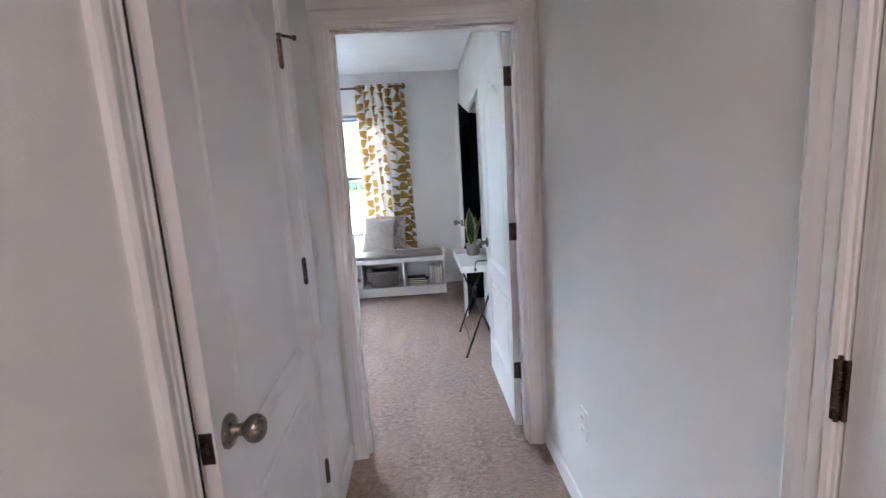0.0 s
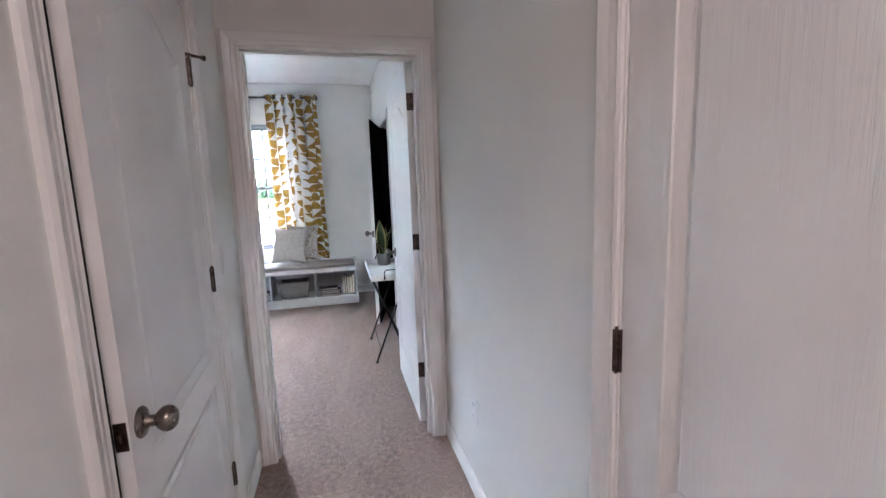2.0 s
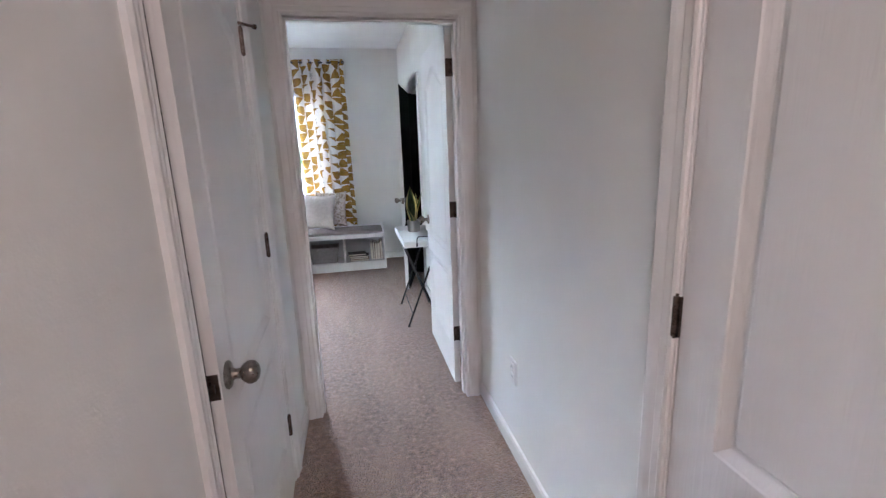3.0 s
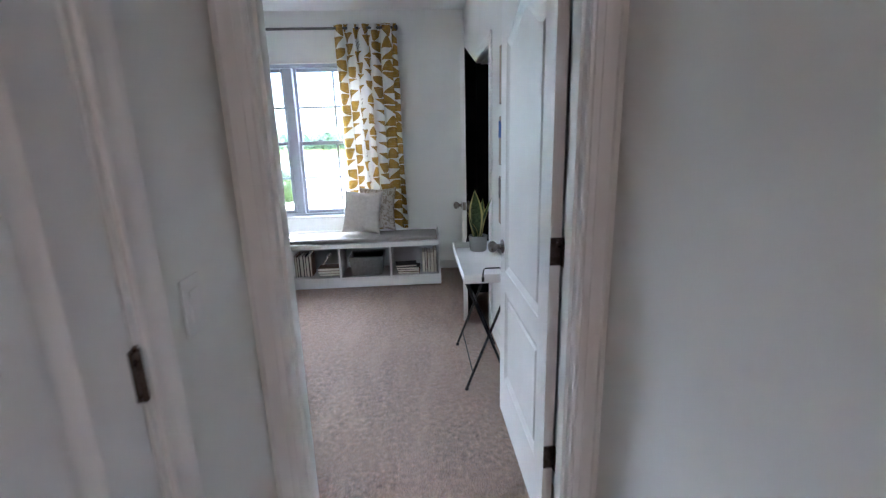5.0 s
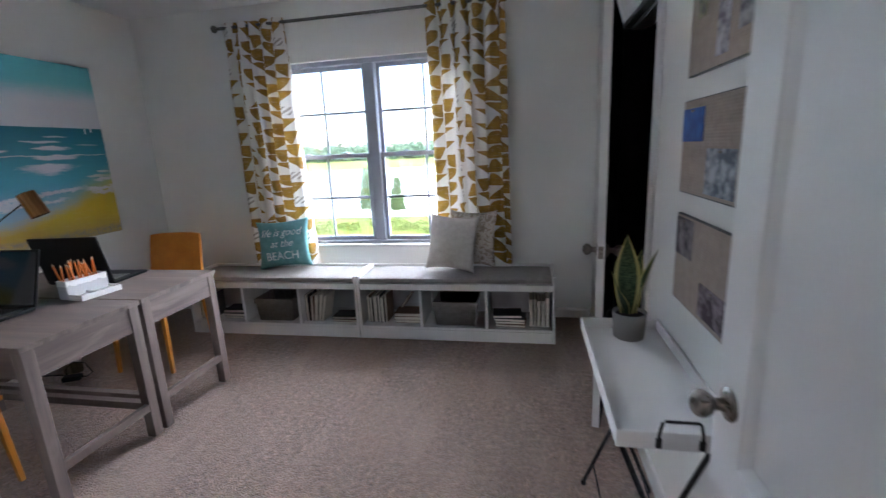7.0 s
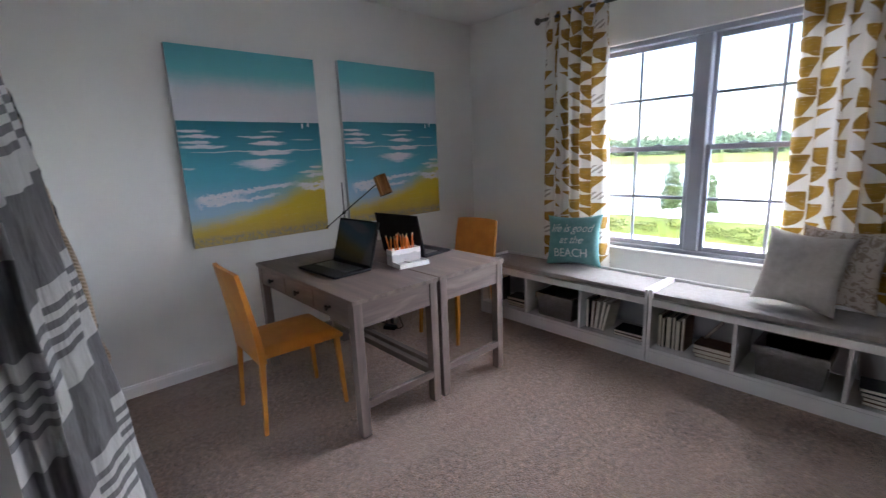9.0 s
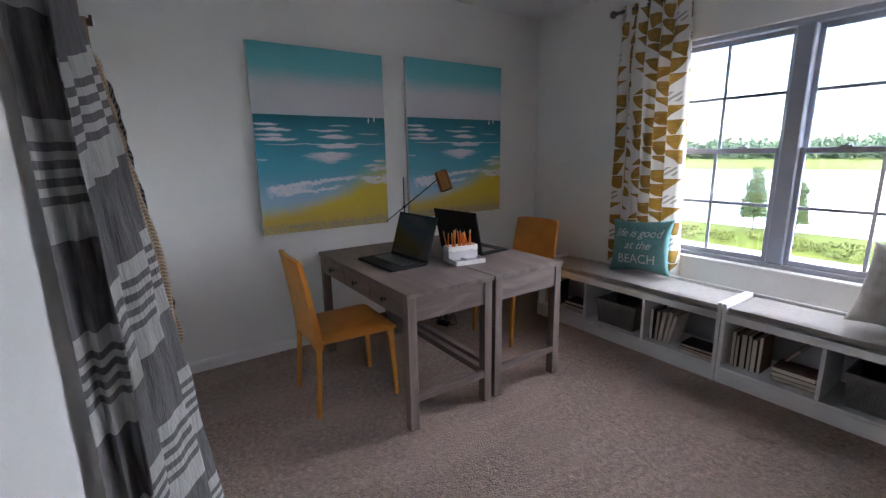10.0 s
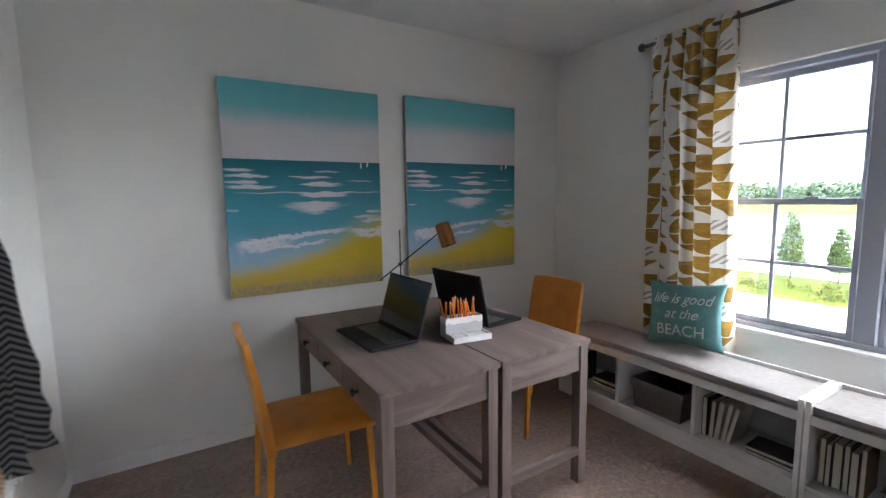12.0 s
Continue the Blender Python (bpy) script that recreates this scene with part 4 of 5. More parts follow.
# ---- desks and chairs ----


def desk(y0, front):
    """Writing desk; its drawers on the side `front` (-1 or +1 along y)."""
    b = thing("writing_desk", "grey-washed wooden writing desk with three drawers", "desk", (-1.60, y0, 0), group="desks pushed together")
    L, W, H = 1.26, 0.565, 0.757
    part("tabletop", box((-L, 0, H - 0.024), (0, W, H), 0.003), WOOD, b)
    lg = 0.052
    for x in (-lg - 0.008, -L + 0.008):
        for y in (0.008, W - lg - 0.008):
            part("leg", box((x, y, 0), (x + lg, y + lg, H - 0.024), 0.003), WOOD_Z, b)
    yf = 0.012 if front < 0 else W - 0.032
    yb = W - 0.032 if front < 0 else 0.012
    xs0, xs1 = -L + 0.008 + lg, -lg - 0.008
    part("back_apron", box((xs0, yb, H - 0.15), (xs1, yb + 0.02, H - 0.024)), WOOD, b)
    for x in (-0.034, -L + 0.014):
        part("side_apron", box((x, 0.008 + lg, H - 0.155), (x + 0.02, W - 0.008 - lg, H - 0.024), 0.001), WOOD_Y, b)
        part("side_stretcher", box((x - 0.004, 0.008 + lg, 0.155), (x + 0.024, W - 0.008 - lg, 0.195), 0.002), WOOD_Y, b)
    yl = W - lg - 0.002 if front < 0 else 0.012
    part("long_stretcher", box((xs0, yl, 0.155), (xs1, yl + 0.04, 0.195), 0.002), WOOD, b)
    part("front_rail", box((xs0, yf + 0.002, H - 0.145), (xs1, yf + 0.018, H - 0.132)), WOOD, b)
    dw = (xs1 - xs0) / 3
    for k in range(3):
        a = xs0 + k * dw
        y1 = yf - 0.002 if front < 0 else yf + 0.004
        dr = part("drawer", box((a + 0.003, y1, H - 0.13), (a + dw - 0.003, y1 + 0.018, H - 0.028), 0.002), WOOD, b)
        s = front
        yk = y1 if s < 0 else y1 + 0.018
        part("drawer_knob", lathe([(0.011, 0), (0.011, 0.002), (0.007, 0.004), (0.007, 0.013), (0.016, 0.019), (0.018, 0.025), (0.014, 0.031), (0, 0.033)], (a + dw / 2, yk, H - 0.085), (0, s, 0), n=16), IRON, dr, "black metal drawer knob", True)
    return b


desk(3.582, -1)
desk(4.156, 1)


def chair(at, rz):
    b = thing("dining_chair", "mustard leather dining chair with slim upholstered legs", "chair", at, rz, "chairs at the desks")
    w, dp = 0.44, 0.465

    def seat(s, t):
        e = (1 - abs(2 * s - 1) ** 8) * (1 - abs(2 * t - 1) ** 8)
        return (s - 0.5) * w * (0.94 + 0.06 * t), (t - 0.5) * dp + 0.038, 0.445 + 0.03 * e ** 0.5

    bm = sheet(16, 16, seat)
    sheet(16, 16, lambda s, t: (seat(s, t)[0], seat(s, t)[1], 0.425), bm=bm)
    bmesh.ops.bridge_loops(bm, edges=[e for e in bm.edges if e.is_boundary])
    part("seat", bm, LEATHER, b, smooth=True, angle=50)

    def back(side):
        def place(s, t):
            x = (s - 0.5) * w * (0.98 - 0.04 * t - 0.05 * max(0, t - 0.9) * 4)
            z = 0.40 + 0.505 * t - 0.01 * abs(2 * s - 1) ** 4 * t
            y = -0.185 - 0.088 * t ** 1.3 + 0.018 * t * (2 * s - 1) ** 2 + side * (0.019 - 0.008 * t)
            return x, y, z
        return place
    bm = sheet(14, 20, back(1))
    sheet(14, 20, back(-1), bm=bm)
    bmesh.ops.bridge_loops(bm, edges=[e for e in bm.edges if e.is_boundary])
    part("backrest", bm, LEATHER, b, smooth=True, angle=50)
    for x in (-1, 1):
        for y, yb in ((0.24, 0.262), (-0.185, -0.215)):
            bm = bmesh.new()
            hi, lo = 0.014, 0.010
            top = [bm.verts.new((x * 0.195 + a * hi, y + c * hi, 0.43)) for a, c in ((-1, -1), (1, -1), (1, 1), (-1, 1))]
            bot = [bm.verts.new((x * 0.205 + a * lo, yb + c * lo, 0.0)) for a, c in ((-1, -1), (1, -1), (1, 1), (-1, 1))]
            for k in range(4):
                bm.faces.new((bot[k], bot[(k + 1) % 4], top[(k + 1) % 4], top[k]))
            bm.faces.new(top)
            bm.faces.new(bot[::-1])
            part("leg", bm, LEATHER, b)
    return b


CH = chair((-2.217, 3.463, 0), -2)
copy_thing(CH, pose(-2.30, 4.985, 0, 0, 0, 184))

# ---- things on the desks ----


def laptop(at, rz, lean):
    b = thing("laptop", "black open laptop with a dark screen on a desk", "laptop", at, rz, "laptops")
    w, dp = 0.42, 0.255
    part("base", box((-w / 2, -dp / 2, 0.004), (w / 2, dp / 2, 0.02), 0.004), BLACK, b)
    part("keyboard", box((-w / 2 + 0.03, -0.03, 0.0195), (w / 2 - 0.03, dp / 2 - 0.03, 0.0215), 0.001), IRON, b, "dark keyboard")
    part("touchpad", box((-0.055, -dp / 2 + 0.01, 0.0195), (0.055, -0.04, 0.0205)), BLACK, b)
    lid = part("lid", box((-w / 2, 0, 0), (w / 2, 0.011, 0.288), 0.003), BLACK, b)
    lid.matrix_local = pose(0, dp / 2 - 0.004, 0.016, -lean, 0, 0)
    part("screen", box((-w / 2 + 0.009, -0.0012, 0.016), (w / 2 - 0.009, 0.0005, 0.278)), SCREEN, lid, "dark glossy screen")
    for x in (-0.17, 0.17):
        for y in (-0.1, 0.1):
            part("foot", box((x - 0.01, y - 0.005, 0), (x + 0.01, y + 0.005, 0.005)), IRON, b)
    return b


laptop((-2.225, 3.835, 0.757), 3, 17)
laptop((-2.235, 4.51, 0.757), 186, 13)

def stone(n, b):
    v = n.coord()
    z = n.xyz(v)[2]
    y = n.xyz(v)[1]
    hill = n.math("ADD", 0.045, n.math("MULTIPLY", n.noise(n.join(n.math("MULTIPLY", y, 9.0), 0, 0), 3.0, 2), 0.05))
    n.put(b.inputs["Base Color"], n.mix(n.math("LESS_THAN", z, hill), (0.78, 0.76, 0.75), (0.50, 0.49, 0.50)))
    b.inputs["Roughness"].default_value = 0.4


MARBLE = mat("two_tone_ceramic", stone)
org = thing("desk_organizer", "white ceramic desk organizer with grey hills", "organizer", (-1.975, 4.225, 0.757), -8)
bm = bmesh.new()
for lo, hi in (((-0.09, -0.105, 0), (-0.083, 0.105, 0.1)), ((-0.022, -0.105, 0), (-0.015, 0.105, 0.1)), ((-0.083, -0.105, 0), (-0.022, -0.098, 0.1)),
               ((-0.083, 0.098, 0), (-0.022, 0.105, 0.1)), ((-0.083, -0.098, 0), (-0.022, 0.098, 0.008))):
    box(lo, hi, 0.0015, bm, 1)
part("tall_box", bm, MARBLE, org)
bm = box((-0.015, -0.105, 0), (0.085, 0.105, 0.014), 0.002)
for lo, hi in (((-0.015, -0.105, 0.014), (0.085, -0.099, 0.03)), ((-0.015, 0.099, 0.014), (0.085, 0.105, 0.03)), ((0.079, -0.099, 0.014), (0.085, 0.099, 0.03)), ((-0.015, -0.02, 0.014), (0.079, -0.014, 0.03))):
    box(lo, hi, 0.001, bm, 1)
part("front_tray", bm, mat("white_ceramic", painted((0.74, 0.73, 0.72), 0.02, 40), 0.35), org)
ORANGE = mat("orange_pencil", painted((0.75, 0.20, 0.015), 0.02, 80), 0.4)
TIP = mat("bare_wood_tip", painted((0.6, 0.42, 0.25), 0.1, 200), 0.7)
r = random.Random(4)
for k in range(15):
    x, y = r.uniform(-0.072, -0.034), -0.085 + k * 0.0122
    tx, ty = r.uniform(-0.16, 0.16), r.uniform(-0.5, 0.5)
    p = thing("pencil", "orange pencil standing in a desk organizer", "pencil", group="orange pencils")
    lean = Matrix.Translation((-1.975, 4.225, 0.757)) @ pose(0, 0, 0, 0, 0, -8) @ Matrix.Translation((x, y, 0.0085)) @ pose(0, 0, 0, math.degrees(ty) * 0.5, math.degrees(tx) * 0.5, 0)
    p.matrix_world = lean
    ln = r.uniform(0.155, 0.185)
    part("shaft", rod((0, 0, 0), (0, 0, ln), 0.0045, n=6), ORANGE, p)
    part("tip", rod((0, 0, ln), (0, 0, ln + 0.014), 0.0045, n=6, r2=0.0008), TIP, p, "sharpened wooden tip")

lampt = thing("desk_lamp", "brass and black adjustable desk lamp", "lamp", (-2.83, 4.283, 0.757))
part("base", lathe([(0.07, 0), (0.072, 0.004), (0.07, 0.012), (0.02, 0.016), (0.008, 0.02), (0.0, 0.021)]), IRON, lampt, "round black base", True)
part("pole", rod((0, 0, 0.016), (0, 0, 0.50), 0.0045, n=10), IRON, lampt, smooth=True)
J = Vector((0, 0, 0.27))
A0, A1 = Vector((-0.127, -0.095, 0.15)), Vector((0.228, 0.171, 0.486))
part("arm", rod(A0, A1, 0.0045, n=10), IRON, lampt, smooth=True)
part("joint", lathe([(0.0, -0.014), (0.011, -0.011), (0.014, 0), (0.011, 0.011), (0.0, 0.014)], J, (0.4, -0.9, 0)), IRON, lampt, smooth=True)
bm = lathe([(0.0, 0.0), (0.044, 0.0), (0.049, 0.004), (0.051, 0.15), (0.049, 0.15), (0.046, 0.01), (0.0, 0.01)], (0.232, 0.19, 0.544), (0.32, 0.15, -0.93), n=32)
part("shade", bm, BRASS, lampt, "cylindrical brass shade", True)
bm = tube([(0, 0.004, 0.2), (-0.02, -0.01, 0.05), (-0.075, -0.03, 0.015), (-0.10, -0.04, -0.3), (-0.1, -0.05, -0.65)], 0.003)
part("cord", bm, WHITE, lampt, "white power cord", True)

pa = thing("power_adapter", "black laptop power adapter with its cord on the carpet", "power adapter", (-2.735, 4.575, 0.0), 25)
part("brick", box((-0.055, -0.027, 0.001), (0.055, 0.027, 0.036), 0.008), BLACK, pa, smooth=True)
bm = tube([(0.05, 0.0, 0.018), (0.085, 0.01, 0.012), (0.10, 0.05, 0.02), (0.05, 0.075, 0.09), (-0.02, 0.05, 0.11), (-0.05, 0.03, 0.06), (-0.06, 0.06, 0.012), (-0.12, 0.10, 0.008), (-0.27, 0.14, 0.006)], 0.0045)
part("cord", bm, BLACK, pa, "looped black cord", True)

# ---- paintings ----
for y0, y1, z0, z1 in ((3.259, 4.229, 0.89, 2.163), (4.437, 5.437, 0.899, 2.183)):
    c = thing("painting", "square-edged canvas painting of a beach with teal sea", "painting", group="paired seascapes")
    body = box((RL + 0.002, y0, z0), (RL + 0.0395, y1, z1), 0.003)
    part("stretcher", body, mat("canvas_edge", painted((0.55, 0.56, 0.56), 0.3, 200), 0.9), c, "pale canvas wrapped over the edge")
    bm = sheet(1, 1, lambda s, t: (RL + 0.0402, y0 + (y1 - y0) * s, z0 + (z1 - z0) * t))
    part("picture", bm, CANVAS, c, "painted seascape")

# ---- tray table and plant ----
TT = thing("tray_table", "white butler tray on folding black iron legs", "tray table", (0.578, 3.36, 0))
TW, TL, TZ = 0.298, 0.755, 0.682
part("tray_floor", box((0.008, 0.008, TZ), (TW - 0.008, TL - 0.008, TZ + 0.01)), WHITE, TT)
for lo, hi in (((0, 0, TZ), (0.008, TL, TZ + 0.05)), ((TW - 0.008, 0, TZ), (TW, TL, TZ + 0.05)), ((0.008, 0, TZ), (TW - 0.008, 0.008, TZ + 0.05)), ((0.008, TL - 0.008, TZ), (TW - 0.008, TL, TZ + 0.05))):
    part("tray_rim", box(lo, hi, 0.0015, seg=1), WHITE, TT)
for y, s in ((-0.004, -1), (TL + 0.004, 1)):
    x0, x1 = 0.1, 0.2
    bm = tube([(x0, y, TZ + 0.02), (x0, y, TZ + 0.05), (x0 + 0.006, y, TZ + 0.078), (x0 + 0.012, y, TZ + 0.083), (x1 - 0.012, y, TZ + 0.083), (x1 - 0.006, y, TZ + 0.078), (x1, y, TZ + 0.05), (x1, y, TZ + 0.02)], 0.004)
    for x in (x0, x1):
        box((x - 0.007, y - 0.003, TZ + 0.008), (x + 0.007, y + 0.005, TZ + 0.034), 0.001, bm, 1)
    part("handle", bm, IRON, TT, "black iron handle", True)
for y in (0.075, 0.655):
    for a, b, dy in ((0.014, 0.274, 0.0), (0.28, 0.016, 0.014)):
        part("leg", rod((a, y + dy, TZ - 0.005), (b, y + dy, 0.012), 0.008, n=10), IRON, TT, smooth=True)
        part("foot", lathe([(0.011, 0), (0.012, 0.006), (0.009, 0.014), (0, 0.016)], (b, y + dy, 0), n=12), IRON, TT, "small round foot", True)
for x, z in ((0.014, TZ - 0.007), (0.28, TZ - 0.007)):
    part("rail", rod((x, 0.03, z), (x, TL - 0.06, z), 0.007, n=10), IRON, TT, smooth=True)
for x, dy in ((0.054, 0.014), (0.236, 0.0)):
    part("stretcher", rod((x, 0.075 + dy, 0.10), (x, 0.655 + dy, 0.10), 0.004, n=8), IRON, TT, smooth=True)

POTM = mat("ribbed_grey_ceramic", painted((0.34, 0.33, 0.31), 0.2, 120, 0.06, (0.7, 0.8)))
SOIL = mat("potting_soil", painted((0.03, 0.022, 0.016), 1.0, 150, 0.2), 0.95)


def snake_leaf(n, b):
    u = n.xyz(n.coord("UV"))[0]
    v = n.coord("UV")
    edge = n.math("ABSOLUTE", n.math("SUBTRACT", u, 0.5))
    mott = n.noise(n.scaled(v, (3, 26, 1)), 1.5, 4)
    green = n.mix(n.span(mott, 0.4, 0.6), (0.03, 0.06, 0.025), (0.10, 0.15, 0.065))
    n.put(b.inputs["Base Color"], n.mix(n.span(edge, 0.32, 0.38), green, (0.55, 0.49, 0.18)))
    b.inputs["Roughness"].default_value = 0.4


LEAFM = mat("variegated_leaf", snake_leaf)
plant = thing("snake_plant", "snake plant in a ribbed grey ceramic pot", "plant", (0.746, 4.022, TZ + 0.0102))
bm = bmesh.new()
rings = []
for rr, h in ((0.050, 0.0), (0.054, 0.004), (0.061, 0.098), (0.062, 0.104), (0.056, 0.104), (0.054, 0.088), (0.0, 0.088)):
    n_ = 72
    rings.append([bm.verts.new(((rr + (0.0015 if k % 2 and 0.003 < h < 0.1 and rr > 0.0535 else 0)) * math.cos(k * math.tau / n_), (rr + (0.0015 if k % 2 and 0.003 < h < 0.1 and rr > 0.0535 else 0)) * math.sin(k * math.tau / n_), h)) for k in range(n_)])
for a, b in zip(rings, rings[1:]):
    for k in range(72):
        bm.faces.new((a[k], a[(k + 1) % 72], b[(k + 1) % 72], b[k]))
bm.faces.new(rings[0][::-1])
bmesh.ops.remove_doubles(bm, verts=bm.verts, dist=0.00005)
part("pot", bm, POTM, plant)
part("soil", lathe([(0.054, 0.088), (0.052, 0.093), (0.03, 0.096), (0, 0.097)], n=20), SOIL, plant, "dark potting soil", True)
for ang, ln, wd, lean_, tw in ((200, 0.33, 0.047, 0.03, -13), (20, 0.27, 0.028, 0.10, -22), (170, 0.19, 0.018, 0.32, 40), (215, 0.14, 0.02, 0.45, -40), (-5, 0.28, 0.017, 0.28, 25), (80, 0.22, 0.02, 0.14, 10)):
    ca, sa = math.cos(radians(ang)), math.sin(radians(ang))
    ct, st = math.cos(radians(tw)), math.sin(radians(tw))

    def place(s, t, ca=ca, sa=sa, ct=ct, st=st, ln=ln, wd=wd, lean_=lean_):
        half = wd * (0.42 + 0.62 * math.sin(math.pi * t ** 1.05)) * max(0.02, 1 - t ** 5)
        o = lean_ * ln * t ** 1.6 + 0.012
        q = (2 * s - 1) * half
        return ca * o + ct * q, sa * o + st * q + 0.004 * (2 * s - 1) ** 2, 0.08 + ln * t * (1 - 0.1 * lean_)
    bm = sheet(4, 14, place, 0.0025)
    part("leaf", bm, LEAFM, plant, "mottled green leaf with yellow edges", True, 60)

# ---- boards with pinned pictures on the east wall ----
CORK = mat("pinboard_linen", cloth((0.34, 0.275, 0.225), (0.42, 0.345, 0.285), 700))


def pinboard(y0, y1, z0, z1, photos):
    b = thing("pinboard", "beige linen pinboard with pinned pictures", "pinboard", group="pinboards above the tray")
    part("backing", box((RR - 0.012, y0, z0), (RR - 0.001, y1, z1), 0.001), IRON, b, "thin black backing board")
    part("board", box((RR - 0.0145, y0 + 0.003, z0 + 0.004), (RR - 0.0121, y1 - 0.003, z1 - 0.003), 0.0008), CORK, b)
    for k, (py0, py1, pz0, pz1, c1, c2) in enumerate(photos):
        def blots(n, sh, c1=c1, c2=c2, k=k):
            n.put(sh.inputs["Base Color"], n.mix(n.span(n.noise(n.coord(), 22 + 5 * k, 4), 0.42, 0.6), c1, c2))
            sh.inputs["Roughness"].default_value = 0.55
            sh.inputs["Specular IOR Level"].default_value = 0.2
        part("photo", box((RR - 0.0170, py0, pz0), (RR - 0.0150, py1, pz1)), mat("photo_print", blots), b, "small glossy photo print")
        part("pin", lathe([(0.004, 0), (0.004, 0.006), (0.0, 0.007)], (RR - 0.0165, (py0 + py1) / 2, pz1 - 0.008), (-1, 0, 0), n=10), NICKEL, b, smooth=True)


pinboard(3.515, 3.945, 1.622, 1.95, [(3.53, 3.60, 1.69, 1.85, (0.1, 0.1, 0.12), (0.4, 0.4, 0.42)), (3.655, 3.73, 1.65, 1.79, (0.16, 0.15, 0.2), (0.5, 0.5, 0.55)), (3.82, 3.88, 1.78, 1.94, (0.35, 0.33, 0.2), (0.1, 0.1, 0.1))])
pinboard(3.505, 3.955, 1.26, 1.552, [(3.775, 3.95, 1.425, 1.525, (0.02, 0.07, 0.3), (0.03, 0.12, 0.45)), (3.54, 3.735, 1.275, 1.405, (0.12, 0.14, 0.18), (0.45, 0.47, 0.52))])
pinboard(3.505, 3.95, 0.89, 1.19, [(3.79, 3.94, 1.055, 1.18, (0.05, 0.04, 0.05), (0.25, 0.22, 0.22)), (3.53, 3.71, 0.91, 1.01, (0.06, 0.04, 0.05), (0.28, 0.24, 0.26))])

# ---- vent, outlet, switch ----
v = thing("return_vent", "white metal return-air grille above the doorway", "vent")
VX0, VX1, VZ0, VZ1 = 0.135, 0.642, 2.28, 2.50
# no duct is cut: a grey plate paints the shade behind the slats
SHADE = mat("duct_shade", painted((0.25, 0.29, 0.31), 0.05, 20), 0.6)
part("backing", box((VX0 + 0.01, YP - 0.002, VZ0 + 0.01), (VX1 - 0.01, YP - 0.0005, VZ1 - 0.01)), SHADE, v, "flat grey plate coloured as the shade behind the grille")
for lo, hi in (((VX0, YP - 0.012, VZ0), (VX1, YP, VZ0 + 0.016)), ((VX0, YP - 0.012, VZ1 - 0.016), (VX1, YP, VZ1)), ((VX0, YP - 0.012, VZ0 + 0.016), (VX0 + 0.016, YP, VZ1 - 0.016)), ((VX1 - 0.016, YP - 0.012, VZ0 + 0.016), (VX1, YP, VZ1 - 0.016))):
    part("frame", box(lo, hi, 0.002, seg=1), TRIM, v)
for k in range(1, 5):
    x = VX0 + (VX1 - VX0) * k / 5
    part("divider", box((x - 0.005, YP - 0.012, VZ0 + 0.016), (x + 0.005, YP - 0.003, VZ1 - 0.016)), TRIM, v)
for k in range(13):
    z = VZ0 + 0.026 + k * 0.0135
    sl = part("slat", box((VX0 + 0.016, -0.005, -0.001), (VX1 - 0.016, 0.005, 0.001)), TRIM, v)
    sl.matrix_local = pose(0, YP - 0.007, z, -38, 0, 0)

o = thing("wall_outlet", "white duplex wall outlet", "outlet")
part("plate", box((RR - 0.008, 1.75, 0.362), (RR, 1.82, 0.477), 0.003), WHITE, o)
for z in (0.395, 0.444):
    part("socket", box((RR - 0.011, 1.768, z - 0.017), (RR - 0.0075, 1.802, z + 0.017), 0.001), TRIM, o, "socket face")
    for dy in (-0.007, 0.007):
        part("slot", box((RR - 0.0113, 1.785 + dy - 0.0012, z - 0.006), (RR - 0.0108, 1.785 + dy + 0.0012, z + 0.005)), BLACK, o)
o = thing("light_switch", "white rocker light switch on a plate", "light switch")
part("plate", box((HL, 1.99, 1.06), (HL + 0.006, 2.065, 1.18), 0.003), WHITE, o)
part("rocker", box((HL + 0.0055, 2.011, 1.087), (HL + 0.009, 2.044, 1.153), 0.001), TRIM, o)

# ---- throws on pegs ----
PEGW = mat("walnut_peg", painted((0.13, 0.06, 0.035), 0.2, 60, 0.15), 0.5)
STRAP = mat("tan_leather_strap", painted((0.38, 0.27, 0.20), 0.15, 200, 0.1), 0.6)


def peg(x, z):
    p = thing("wall_peg", "walnut wall peg with a looped leather strap", "peg", (x, YQ, z), group="pegs on the wall")
    part("peg", box((-0.011, 0.0, -0.011), (0.011, 0.088, 0.011), 0.003), PEGW, p)
    part("lip", box((-0.011, 0.078, 0.0105), (0.011, 0.088, 0.022), 0.002), PEGW, p)
    for s in (-1, 1):
        bm = sheet(1, 8, lambda a, t, s=s: (s * (0.0125 + 0.012 * math.sin(t * math.pi) * 0.6), 0.035 + 0.036 * a, 0.013 - 0.20 * t), 0.0025)
        part("strap", bm, STRAP, p, "tan leather strap", True)
    part("strap_top", box((-0.014, 0.035, 0.0112), (0.014, 0.071, 0.0137), 0.001), STRAP, p, "tan leather strap")
    part("rivet", lathe([(0.006, 0), (0.005, 0.003), (0, 0.004)], (0.0155, 0.053, -0.17), (1, 0, 0), n=12), BRASS, p, "brass rivet", True)


